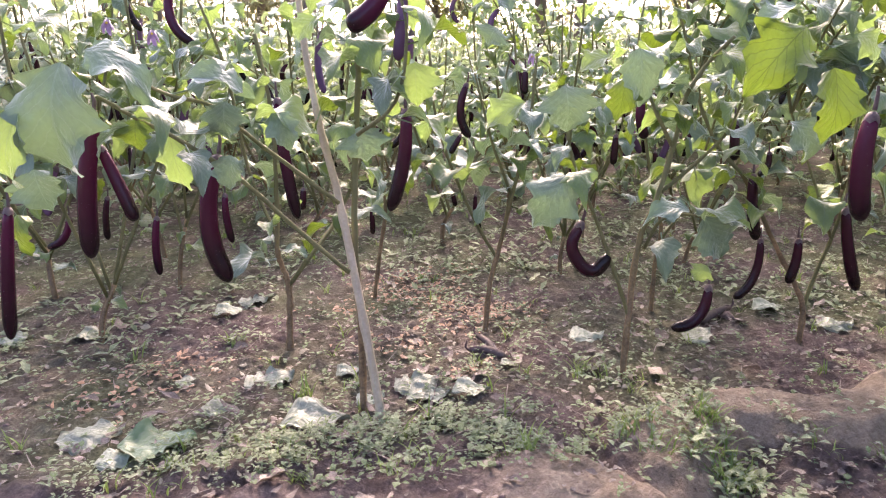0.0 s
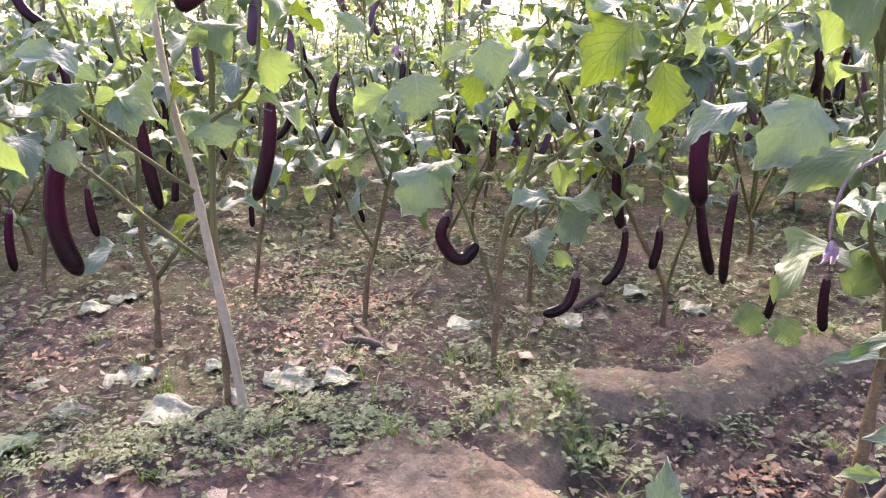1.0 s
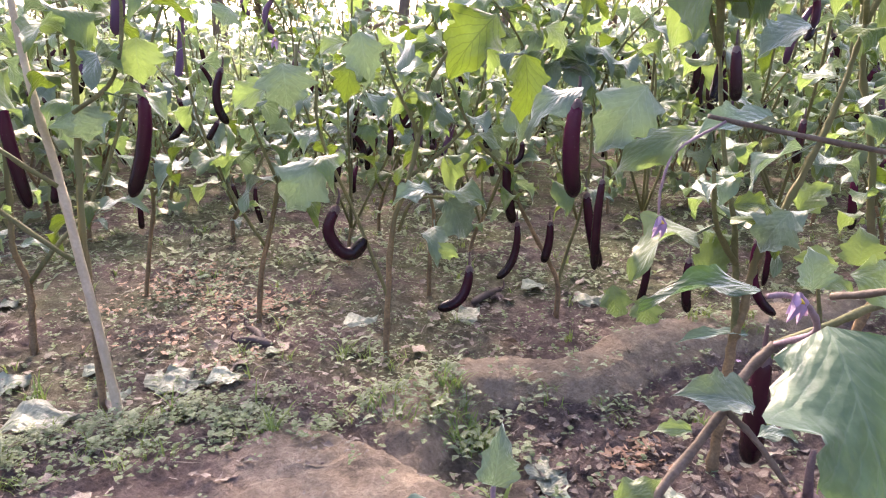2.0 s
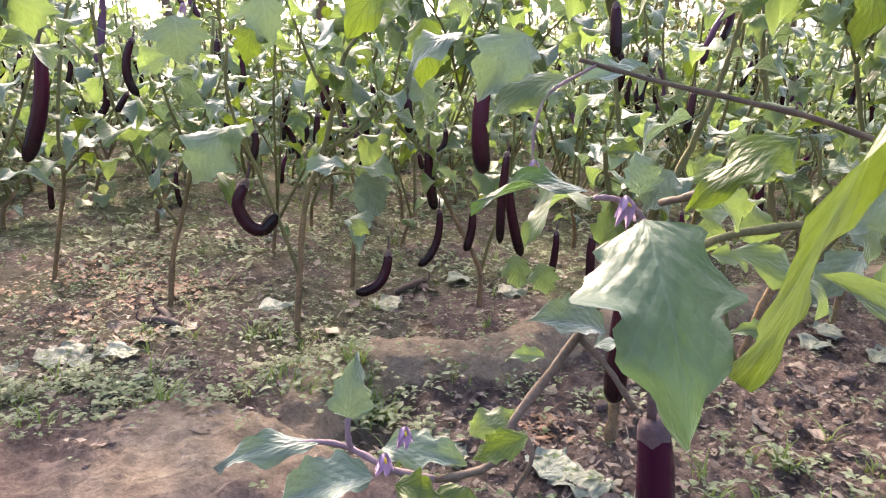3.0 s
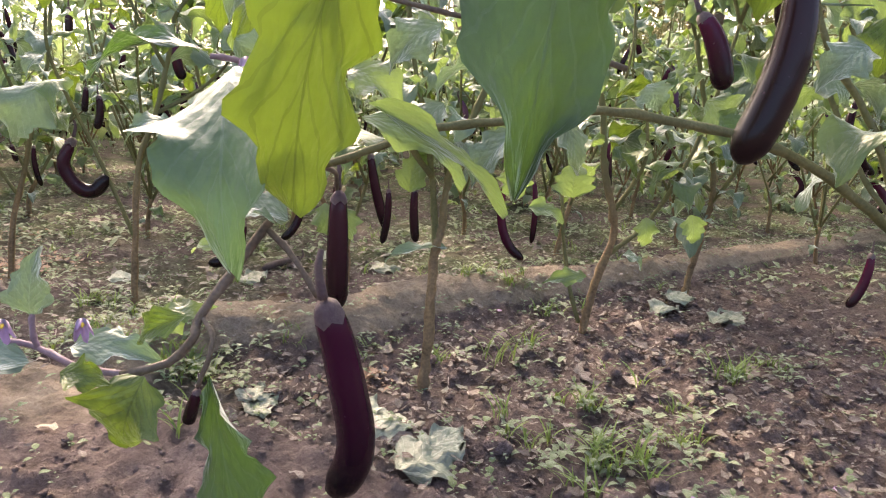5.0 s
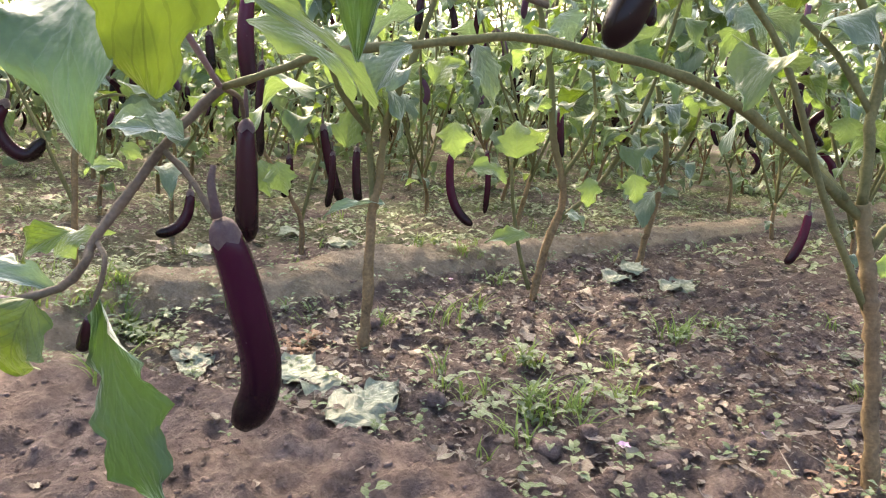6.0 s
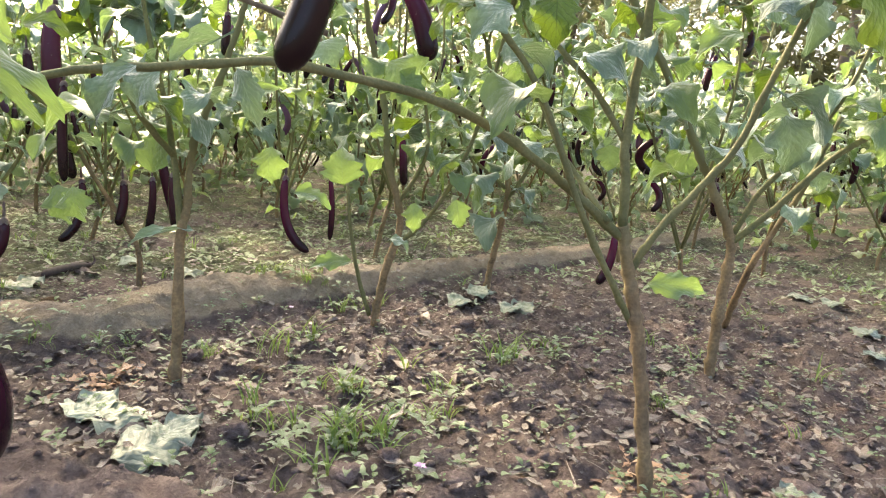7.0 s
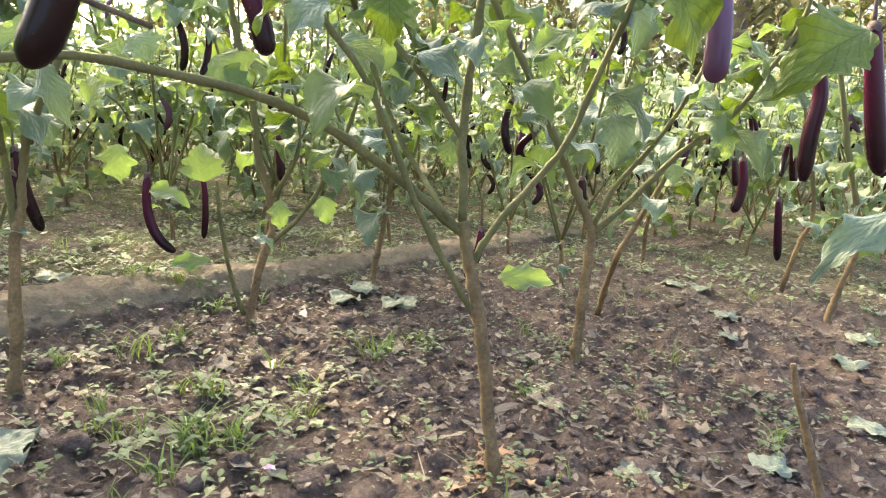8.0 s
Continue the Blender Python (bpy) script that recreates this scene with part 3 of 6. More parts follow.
fruit(staked, (-0.909, 2.131, 0.406), (-0.986, 2.141, 0.318), 0.012, (0.014, -0.002, -0.017), tint=0.4)
fruit(staked, (-0.658, 2.099, 0.398), (-0.671, 2.101, 0.224), 0.012, (-0.008, 0.001, 0.001), tint=0.4)
leaf(staked, (-0.497, 1.192, 0.812), (-0.52, 1.195, 0.625), (-0.15, -0.99, 0), 0.75, 0, tone=0.25)
leaf(staked, (-0.563, 1.18, 0.75), (-0.6, 1.185, 0.622), (-0.24, -0.97, 0.03), 0.51, 1, tone=0.7)
leaf(staked, (-0.471, 1.219, 0.828), (-0.363, 1.205, 0.755), (0.4, -0.6, 0.7), 0.61, 2, tone=0.2)
leaf(staked, (-0.259, 1.293, 0.755), (-0.366, 1.306, 0.797), (0.25, -0.54, 0.81), 0.59, 1, tone=0.25)
leaf(staked, (-0.402, 1.361, 0.692), (-0.382, 1.359, 0.573), (-0.02, -1, 0.02), 0.52, 2, tone=0.8)
leaf(staked, (-0.299, 1.348, 0.743), (-0.303, 1.349, 0.672), (-0.14, -0.99, 0), 1.15, 0, tone=0.3)
leaf(staked, (-0.288, 1.297, 0.655), (-0.3, 1.298, 0.59), (-0.17, -0.99, 0.01), 0.88, 1, tone=0.3)
leaf(staked, (-0.069, 1.42, 0.685), (-0.057, 1.419, 0.609), (-0.06, -1, 0.01), 1.28, 2, tone=0.35)
leaf(staked, (0.043, 1.406, 0.802), (0.043, 1.406, 0.714), (-0.13, -0.99, 0), 1.06, 0, tone=0.75)
leaf(staked, (-0.423, 1.263, 0.833), (-0.501, 1.273, 0.813), (-0.27, -0.37, 0.89), 0.69, 0, tone=0.2)
leaf(staked, (-0.426, 1.264, 0.724), (-0.429, 1.264, 0.669), (-0.16, -0.99, 0), 1.19, 1, tone=0.85)
leaf(staked, (-0.559, 1.28, 0.882), (-0.503, 1.273, 0.856), (0.33, -0.47, 0.82), 0.89, 2, tone=0.6)
leaf(staked, (-0.13, 1.327, 0.879), (-0.172, 1.332, 0.834), (-0.51, -0.77, 0.39), 0.91, 1, tone=0.7)
leaf(staked, (-0.22, 1.338, 0.721), (-0.187, 1.334, 0.651), (0.24, -0.96, 0.17), 0.78, 0, tone=0.3)
leaf(staked, (-0.602, 1.286, 0.646), (-0.588, 1.284, 0.57), (-0, -1, 0.02), 1.2, 1, tone=0.3)
leaf(staked, (-0.721, 1.452, 0.543), (-0.718, 1.452, 0.448), (-0.09, -1, 0), 0.5, 2, tone=0.9)
flower(staked, (-0.448, 1.266, 0.871), 0.014)
flower(staked, (-0.381, 1.258, 0.853), 0.014)
flower(staked, (-0.411, 1.262, 0.809), 0.014)

forked_low = plant((-0.291, 1.872, 0.047), "eggplant bush forking low over the dry litter")
branch(forked_low, 0.0092, 0.0048, [(-0.291, 1.872, 0.027), (-0.282, 1.871, 0.15), (-0.278, 1.87, 0.247), (-0.298, 1.873, 0.326), (-0.29, 1.872, 0.448), (-0.282, 1.871, 0.695), (-0.306, 1.874, 0.885)], leaves=11, start=0.45, size=0.14, mat=STEM)
branch(forked_low, 0.0064, 0.004, [(-0.276, 1.87, 0.239), (-0.196, 1.86, 0.339), (-0.133, 1.953, 0.408), (-0.062, 1.994, 0.556), (0.025, 1.933, 0.797)], leaves=10, start=0.4, size=0.14)
branch(forked_low, 0.0048, 0.0032, [(-0.297, 1.873, 0.372), (-0.361, 1.931, 0.547), (-0.384, 1.884, 0.794), (-0.433, 1.89, 0.967)], leaves=9, start=0.35, size=0.14)
fruit(forked_low, (-0.248, 2.249, 0.436), (-0.257, 2.25, 0.369), 0.0115, (0, -0, 0))
fruit(forked_low, (-0.903, 2.433, 0.409), (-0.922, 2.435, 0.265), 0.0111, (-0.007, 0.001, 0.001))
fruit(forked_low, (-0.035, 2.323, 0.346), (-0.036, 2.323, 0.259), 0.0093, (0, -0, 0))

slender = plant((-0.045, 2.269, 0.05), "slender eggplant bush with a thin woody stem")
branch(slender, 0.0068, 0.004, [(-0.045, 2.269, 0.03), (-0.018, 2.266, 0.204), (0.008, 2.262, 0.356), (0.005, 2.263, 0.521), (0.043, 2.258, 0.8), (0.102, 2.25, 0.963)], leaves=12, start=0.4, size=0.14, mat=STEM)
branch(slender, 0.0048, 0.0024, [(0.009, 2.262, 0.374), (0.138, 2.246, 0.536), (0.215, 2.236, 0.727)], leaves=7, start=0.3, size=0.14)

leaning = plant((0.264, 1.905, 0.05), "eggplant bush leaning over patchy sunlit ground")
branch(leaning, 0.0078, 0.004, [(0.264, 1.905, 0.03), (0.282, 1.903, 0.198), (0.315, 1.899, 0.33), (0.349, 1.894, 0.473), (0.387, 1.889, 0.611), (0.408, 1.887, 0.815)], leaves=12, start=0.45, size=0.14, mat=STEM)
branch(leaning, 0.0048, 0.0032, [(0.298, 1.901, 0.273), (0.24, 1.908, 0.381), (0.181, 1.916, 0.525), (0.139, 1.921, 0.677), (0.129, 1.922, 0.837)], leaves=9, start=0.35, size=0.14)
branch(leaning, 0.0048, 0.0024, [(0.341, 1.895, 0.45), (0.289, 1.902, 0.598), (0.246, 1.907, 0.777)], leaves=8, start=0.2, size=0.14)
fruit(leaning, (0.212, 1.838, 0.75), (0.219, 1.837, 0.616), 0.0111, (-0.02, 0.003, -0.007))
fruit(leaning, (0.194, 1.841, 0.622), (0.167, 1.844, 0.576), 0.0081, (0, -0, 0))
fruit(leaning, (0.328, 2.378, 0.366), (0.342, 2.376, 0.238), 0.0087, (-0.008, 0.001, 0.001))
fruit(leaning, (0.448, 2.161, 0.78), (0.445, 2.162, 0.708), 0.0115, (0, -0, 0))
fruit(leaning, (0.483, 2.258, 0.557), (0.475, 2.259, 0.483), 0.0102, (0, -0, 0))
fruit(leaning, (0.261, 2.487, 0.361), (0.272, 2.486, 0.308), 0.0091, (-0, 0, 0))

centre = plant((0.533, 1.543, 0.044), "open eggplant bush with a hooked purple fruit")
branch(centre, 0.0077, 0.0038, [(0.533, 1.543, 0.024), (0.543, 1.542, 0.208), (0.558, 1.54, 0.388), (0.592, 1.536, 0.48), (0.628, 1.531, 0.62), (0.647, 1.529, 0.717), (0.691, 1.523, 0.788), (0.714, 1.47, 0.837)], leaves=8, start=0.6, size=0.14, mat=STEM)
branch(centre, 0.0048, 0.0032, [(0.543, 1.542, 0.208), (0.51, 1.546, 0.308), (0.459, 1.552, 0.445), (0.411, 1.558, 0.563), (0.391, 1.561, 0.639), (0.395, 1.56, 0.736)], leaves=5, start=0.55, size=0.14)
branch(centre, 0.004, 0.0024, [(0.572, 1.538, 0.374), (0.594, 1.505, 0.447), (0.646, 1.478, 0.463), (0.681, 1.444, 0.449)], leaves=2, start=0.6, size=0.14)
branch(centre, 0.0048, 0.0024, [(0.623, 1.532, 0.608), (0.567, 1.539, 0.72), (0.526, 1.544, 0.827)], leaves=7, start=0.3, size=0.14)
branch(centre, 0.0048, 0.0024, [(0.604, 1.534, 0.506), (0.701, 1.572, 0.561), (0.773, 1.563, 0.637), (0.784, 1.511, 0.762)], leaves=8, start=0.25, size=0.14)
fruit(centre, (0.426, 1.559, 0.437), (0.495, 1.551, 0.362), 0.0165, (-0, 0, 0), via=[(0.406, 1.562, 0.384), (0.431, 1.559, 0.334), (0.464, 1.555, 0.325)])
fruit(centre, (0.826, 1.69, 0.214), (0.735, 1.702, 0.102), 0.0163, (0.023, -0.003, -0.029))
fruit(centre, (0.699, 1.878, 0.69), (0.713, 1.876, 0.59), 0.0148, (-0.008, 0.001, 0.001), tint=0.4)
fruit(centre, (0.498, 1.853, 0.534), (0.488, 1.854, 0.45), 0.0106, (0.006, -0.001, 0))
fruit(centre, (0.767, 2.222, 0.567), (0.761, 2.223, 0.471), 0.0121, (0, -0, 0))
leaf(centre, (0.267, 1.196, 0.757), (0.274, 1.195, 0.675), (-0.1, -1, 0), 1.2, 0, tone=0.1)
leaf(centre, (0.416, 1.258, 0.814), (0.428, 1.257, 0.708), (-0.09, -1, 0), 0.69, 1, tone=0.2)
leaf(centre, (0.404, 1.28, 0.764), (0.39, 1.282, 0.681), (-0.17, -0.99, 0.01), 0.71, 0, tone=1)
leaf(centre, (0.378, 1.515, 0.558), (0.293, 1.526, 0.427), (-0.31, -0.94, 0.13), 0.78, 2, tone=0.3)
leaf(centre, (0.663, 1.449, 0.462), (0.717, 1.442, 0.358), (0.05, -0.99, 0.09), 0.87, 1, tone=0.3)
leaf(centre, (0.622, 1.434, 0.483), (0.515, 1.447, 0.464), (-0.21, -0.46, 0.86), 0.65, 0, tone=0.25)
leaf(centre, (0.667, 1.428, 0.359), (0.639, 1.432, 0.321), (-0.41, -0.88, 0.22), 1.12, 2, tone=0.8)
leaf(centre, (0.682, 1.426, 0.472), (0.757, 1.417, 0.445), (0.2, -0.61, 0.77), 0.74, 1, tone=0.2)
leaf(centre, (0.298, 1.575, 0.715), (0.199, 1.588, 0.656), (-0.42, -0.71, 0.56), 0.66, 1)
leaf(centre, (0.217, 1.485, 0.864), (0.194, 1.488, 0.832), (-0.51, -0.81, 0.3), 2.12, 0, tone=0.2)
leaf(centre, (0.442, 1.456, 0.804), (0.375, 1.465, 0.773), (-0.41, -0.54, 0.73), 0.79, 1, tone=0.7)
flower(centre, (0.31, 1.574, 0.81), 0.014)

behind_centre = plant((0.832, 2.034, 0.02), "eggplant bush with a rough grey-brown stem")
branch(behind_centre, 0.0076, 0.004, [(0.832, 2.034, 0), (0.835, 2.034, 0.156), (0.848, 2.032, 0.302), (0.804, 2.037, 0.48), (0.759, 2.043, 0.731)], leaves=12, start=0.45, size=0.14, mat=STEM)
branch(behind_centre, 0.0048, 0.0032, [(0.843, 2.033, 0.248), (0.93, 2.022, 0.389), (0.983, 2.015, 0.593), (1.034, 2.009, 0.787)], leaves=10, start=0.4, size=0.14)
fruit(behind_centre, (0.942, 2.301, 0.496), (0.944, 2.3, 0.457), 0.0097, (-0, 0, 0))
fruit(behind_centre, (1.106, 2.28, 0.491), (1.121, 2.278, 0.413), 0.0107, (-0, 0, 0))
fruit(behind_centre, (1.159, 2.273, 0.431), (1.173, 2.271, 0.372), 0.0097, (-0, 0, 0))

beside_bund = plant((1.168, 1.777, 0), "eggplant bush with many drooping fruits beside the earth bund")
branch(beside_bund, 0.0084, 0.004, [(1.168, 1.777, -0.02), (1.168, 1.777, 0.099), (1.136, 1.781, 0.177), (1.068, 1.79, 0.295), (0.974, 1.801, 0.473), (0.89, 1.812, 0.568), (0.819, 1.821, 0.718)], leaves=10, start=0.5, size=0.14, mat=STEM)
branch(beside_bund, 0.0058, 0.0032, [(1.168, 1.777, 0.099), (1.196, 1.773, 0.209), (1.235, 1.768, 0.339), (1.253, 1.766, 0.45), (1.257, 1.766, 0.647)], leaves=10, start=0.5, size=0.14)
branch(beside_bund, 0.0048, 0.0024, [(1.224, 1.77, 0.307), (1.158, 1.778, 0.468), (1.078, 1.788, 0.652)], leaves=8, start=0.3, size=0.14)
fruit(beside_bund, (0.976, 1.772, 0.49), (1, 1.769, 0.312), 0.0158, (-0.006, 0.001, 0.001))
fruit(beside_bund, (1.024, 1.786, 0.307), (0.963, 1.794, 0.138), 0.0129, (0.021, -0.003, -0.023))
fruit(beside_bund, (1.129, 1.773, 0.304), (1.111, 1.775, 0.177), 0.0137, (0.008, -0.001, 0))
fruit(beside_bund, (0.899, 1.752, 0.637), (0.905, 1.751, 0.538), 0.0133, (-0, 0, 0))
fruit(beside_bund, (1.213, 1.712, 0.396), (1.271, 1.705, 0.167), 0.0163, (-0.006, 0.001, -0.004))
fruit(beside_bund, (0.871, 1.251, 0.683), (0.876, 1.251, 0.484), 0.019, (-0.011, 0.001, 0.002), tint=0.4)
fruit(beside_bund, (1.056, 1.833, 0.543), (1.031, 1.836, 0.478), 0.0094, (0.01, -0.001, -0.006))
leaf(beside_bund, (0.603, 1.083, 0.835), (0.514, 1.095, 0.731), (-0.41, -0.87, 0.26), 0.74, 0, tone=0.95)
leaf(beside_bund, (0.654, 1.077, 0.773), (0.656, 1.077, 0.649), (-0.12, -0.99, 0), 0.64, 1, tone=0.85)
leaf(beside_bund, (0.594, 1.085, 0.856), (0.52, 1.094, 0.842), (-0.22, -0.38, 0.9), 0.7, 1, tone=0.1)
leaf(beside_bund, (0.69, 1.224, 0.681), (0.739, 1.217, 0.605), (0.16, -0.97, 0.18), 0.78, 0, tone=0.3)
leaf(beside_bund, (0.718, 1.119, 0.823), (0.761, 1.114, 0.77), (0.3, -0.89, 0.34), 1.09, 2, tone=0.8)
shade_shoots(beside_bund, 0.819, 1.821, 0.718, 1)
shade_shoots(beside_bund, 1.257, 1.766, 0.647, 2)
shade_shoots(beside_bund, 1.078, 1.788, 0.652, 3)

near_bund = plant((0.974, 0.891, -0), "eggplant bush with a pale stem in the lower bed")
branch(near_bund, 0.0105, 0.0035, [(0.974, 0.891, -0.02), (0.981, 0.886, 0.117), (0.984, 0.883, 0.274), (0.994, 0.877, 0.335), (1.004, 0.869, 0.444), (1.041, 0.842, 0.561), (1.073, 0.818, 0.692), (1.093, 0.804, 0.816)], leaves=7, start=0.6, size=0.13, mat=STEM)
branch(near_bund, 0.0065, 0.003, [(0.986, 0.882, 0.294), (0.978, 0.888, 0.404), (0.968, 0.895, 0.499), (0.944, 0.913, 0.628), (0.928, 0.925, 0.77)], leaves=7, start=0.5, size=0.13)
branch(near_bund, 0.006, 0.003, [(0.977, 0.889, 0.423), (0.912, 0.875, 0.496), (0.866, 0.846, 0.595)], leaves=6, start=0.4, size=0.14)
fruit(near_bund, (0.86, 1.129, 0.539), (0.856, 1.132, 0.357), 0.0093, (-0.003, 0.002, 0.001))
fruit(near_bund, (1.034, 1.064, 0.379), (1.038, 1.06, 0.267), 0.0097, (-0.003, 0.002, 0))
fruit(near_bund, (1.032, 1.189, 0.36), (1.022, 1.196, 0.238), 0.0086, (0.004, -0.003, 0.001))
fruit(near_bund, (1.058, 0.86, 0.667), (1.054, 0.863, 0.596), 0.0076, (0, -0, 0))
leaf(near_bund, (0.827, 1.029, 0.361), (0.838, 1.021, 0.285), (-0.49, -0.87, 0.02), 0.72, 0, tone=0.6)
leaf(near_bund, (0.954, 0.936, 0.39), (0.977, 0.919, 0.481), (-0.73, -0.68, 0.06), 0.64, 1, tone=0.6)
leaf(near_bund, (1.148, 0.874, 0.445), (1.145, 0.876, 0.366), (-0.67, -0.75, 0), 0.8, 2, tone=0.6)
leaf(near_bund, (0.833, 0.946, 0.365), (0.843, 0.938, 0.3), (-0.56, -0.83, 0.02), 0.84, 0, tone=0.6)
leaf(near_bund, (1.004, 0.866, 0.294), (0.907, 0.949, 0.271), (-0.38, -0.2, 0.9), 0.22, 1, tone=0.2)
leaf(near_bund, (0.902, 0.726, 0.551), (0.869, 0.75, 0.485), (-0.84, -0.48, 0.24), 0.97, 0, tone=0.35)
leaf(near_bund, (1.104, 0.888, 0.509), (1.144, 0.859, 0.562), (-0.82, -0.42, 0.39), 0.87, 1, tone=0.7)
shade_shoots(near_bund, 1.093, 0.804, 0.816, 4)
shade_shoots(near_bund, 0.928, 0.925, 0.770, 5)

double_stem = plant((1.543, 1.086, 0.015), "eggplant bush with two stems from one base")
branch(double_stem, 0.006, 0.004, [(1.533, 1.093, 0.022), (1.509, 1.111, 0.114), (1.49, 1.125, 0.229), (1.479, 1.133, 0.356)])
branch(double_stem, 0.0105, 0.006, [(1.543, 1.086, -0.005), (1.561, 1.073, 0.132), (1.588, 1.053, 0.265), (1.558, 1.075, 0.417), (1.545, 1.084, 0.553), (1.509, 1.111, 0.735), (1.491, 1.124, 0.886)], leaves=12, start=0.5, size=0.14, mat=STEM)
branch(double_stem, 0.006, 0.004, [(1.569, 1.067, 0.191), (1.645, 1.012, 0.283), (1.704, 0.968, 0.414), (1.749, 0.936, 0.58), (1.779, 0.914, 0.766)], leaves=10, start=0.45, size=0.14)
branch(double_stem, 0.006, 0.003, [(1.58, 1.059, 0.307), (1.635, 1.019, 0.45), (1.612, 1.036, 0.65)], leaves=8, start=0.4, size=0.14)
leaf(double_stem, (1.338, 0.928, 0.371), (1.334, 0.931, 0.453), (-0.58, -0.82, 0), 1.09, 1, tone=0.7)
leaf(double_stem, (1.292, 0.813, 0.232), (1.217, 0.867, 0.216), (-0.57, -0.62, 0.54), 0.4, 0, tone=0.8)
leaf(double_stem, (1.449, 0.822, 0.342), (1.449, 0.822, 0.27), (-0.59, -0.8, 0), 0.66, 2, tone=0.7)
leaf(double_stem, (1.52, 0.77, 0.353), (1.53, 0.763, 0.288), (-0.53, -0.85, 0.01), 0.81, 1, tone=0.8)
leaf(double_stem, (1.379, 0.811, 0.269), (1.418, 0.783, 0.248), (0.04, -0.55, 0.83), 0.66, 0, tone=0.2)
leaf(double_stem, (1.229, 0.936, 0.355), (1.29, 0.884, 0.335), (-0.34, -0.66, 0.67), 0.55, 1, tone=0.8)
fruit(double_stem, (1.334, 1.178, 0.367), (1.382, 1.143, 0.188), 0.0116, (-0.019, 0.014, -0.025), tint=0.4)
fruit(double_stem, (1.563, 1.358, 0.353), (1.565, 1.356, 0.175), 0.0088, (0.005, -0.004, 0.001), tint=0.4)
shade_shoots(double_stem, 1.491, 1.124, 0.886, 6)
shade_shoots(double_stem, 1.779, 0.914, 0.766, 7)

far_bund = plant((2.059, 1.211, 0.01), "eggplant bush near scattered fallen leaves")
branch(far_bund, 0.0105, 0.006, [(2.059, 1.211, -0.01), (2.068, 1.204, 0.087), (2.087, 1.19, 0.215), (2.098, 1.183, 0.356), (2.063, 1.208, 0.542), (2.019, 1.24, 0.769)], leaves=13, start=0.45, size=0.14, mat=STEM)
branch(far_bund, 0.007, 0.004, [(2.093, 1.186, 0.295), (2.155, 1.141, 0.429), (2.18, 1.123, 0.633)], leaves=9, start=0.35, size=0.14)
branch(far_bund, 0.006, 0.003, [(2.092, 1.187, 0.338), (2.001, 1.253, 0.435), (1.934, 1.303, 0.616)], leaves=9, start=0.3, size=0.14)
shade_shoots(far_bund, 2.019, 1.240, 0.769, 8)
shade_shoots(far_bund, 2.180, 1.123, 0.633, 9)

foreground = plant((1.393, 0.178, 0.01), "large eggplant bush with a scarred woody stem and arching branches")
stem_part(foreground, 0.0097, 0.0084, [(1.393, 0.178, -0.01), (1.378, 0.195, 0.13), (1.366, 0.208, 0.237), (1.354, 0.221, 0.308), (1.344, 0.232, 0.378)])
branch(foreground, 0.0067, 0.0054, [(1.344, 0.232, 0.376), (1.342, 0.234, 0.447), (1.339, 0.237, 0.488), (1.344, 0.233, 0.587), (1.349, 0.227, 0.666), (1.348, 0.228, 0.775)], leaves=6, start=0.66, size=0.11)
branch(foreground, 0.0047, 0.0036, [(1.361, 0.213, 0.243), (1.323, 0.226, 0.303), (1.27, 0.24, 0.388), (1.227, 0.258, 0.486), (1.195, 0.278, 0.558), (1.145, 0.303, 0.629), (1.127, 0.324, 0.707)], leaves=4, start=0.6, size=0.11)
branch(foreground, 0.0067, 0.0037, [(1.343, 0.233, 0.362), (1.304, 0.25, 0.394), (1.241, 0.276, 0.443), (1.159, 0.308, 0.496), (1.077, 0.34, 0.526), (1, 0.368, 0.539), (0.914, 0.399, 0.548), (0.821, 0.43, 0.534), (0.738, 0.458, 0.522), (0.685, 0.475, 0.501), (0.631, 0.492, 0.48)])
branch(foreground, 0.0052, 0.004, [(1.355, 0.22, 0.316), (1.371, 0.202, 0.365), (1.399, 0.171, 0.421), (1.432, 0.135, 0.486), (1.456, 0.108, 0.582), (1.483, 0.078, 0.69), (1.497, 0.063, 0.773)], leaves=6, start=0.6, size=0.11)
branch(foreground, 0.0044, 0.0032, [(1.34, 0.236, 0.484), (1.308, 0.273, 0.555), (1.291, 0.336, 0.621), (1.276, 0.382, 0.71)], leaves=4, start=0.5, size=0.11)
branch(foreground, 0.0042, 0.003, [(1.314, 0.235, 0.383), (1.33, 0.308, 0.441), (1.321, 0.348, 0.495), (1.311, 0.418, 0.629)], leaves=3, start=0.6, size=0.10)
branch(foreground, 0.005, 0.004, [(0.631, 0.492, 0.48), (0.603, 0.497, 0.451), (0.574, 0.491, 0.419), (0.514, 0.503, 0.333), (0.505, 0.492, 0.315), (0.481, 0.504, 0.288), (0.441, 0.524, 0.275)], mat=TWIG_BROWN)
branch(foreground, 0.0038, 0.0024, [(0.443, 0.523, 0.275), (0.404, 0.553, 0.278), (0.371, 0.581, 0.293), (0.345, 0.593, 0.299), (0.31, 0.605, 0.297)], mat=TWIG_PURPLE)
branch(foreground, 0.0032, 0.0026, [(0.371, 0.581, 0.293), (0.368, 0.582, 0.312), (0.369, 0.582, 0.33)], mat=TWIG_PURPLE)
branch(foreground, 0.0034, 0.0028, [(0.577, 0.489, 0.418), (0.595, 0.467, 0.394), (0.611, 0.44, 0.359)], mat=TWIG_BROWN)
branch(foreground, 0.0028, 0.0024, [(0.631, 0.492, 0.48), (0.653, 0.508, 0.472), (0.665, 0.536, 0.45)], mat=TWIG_BROWN)
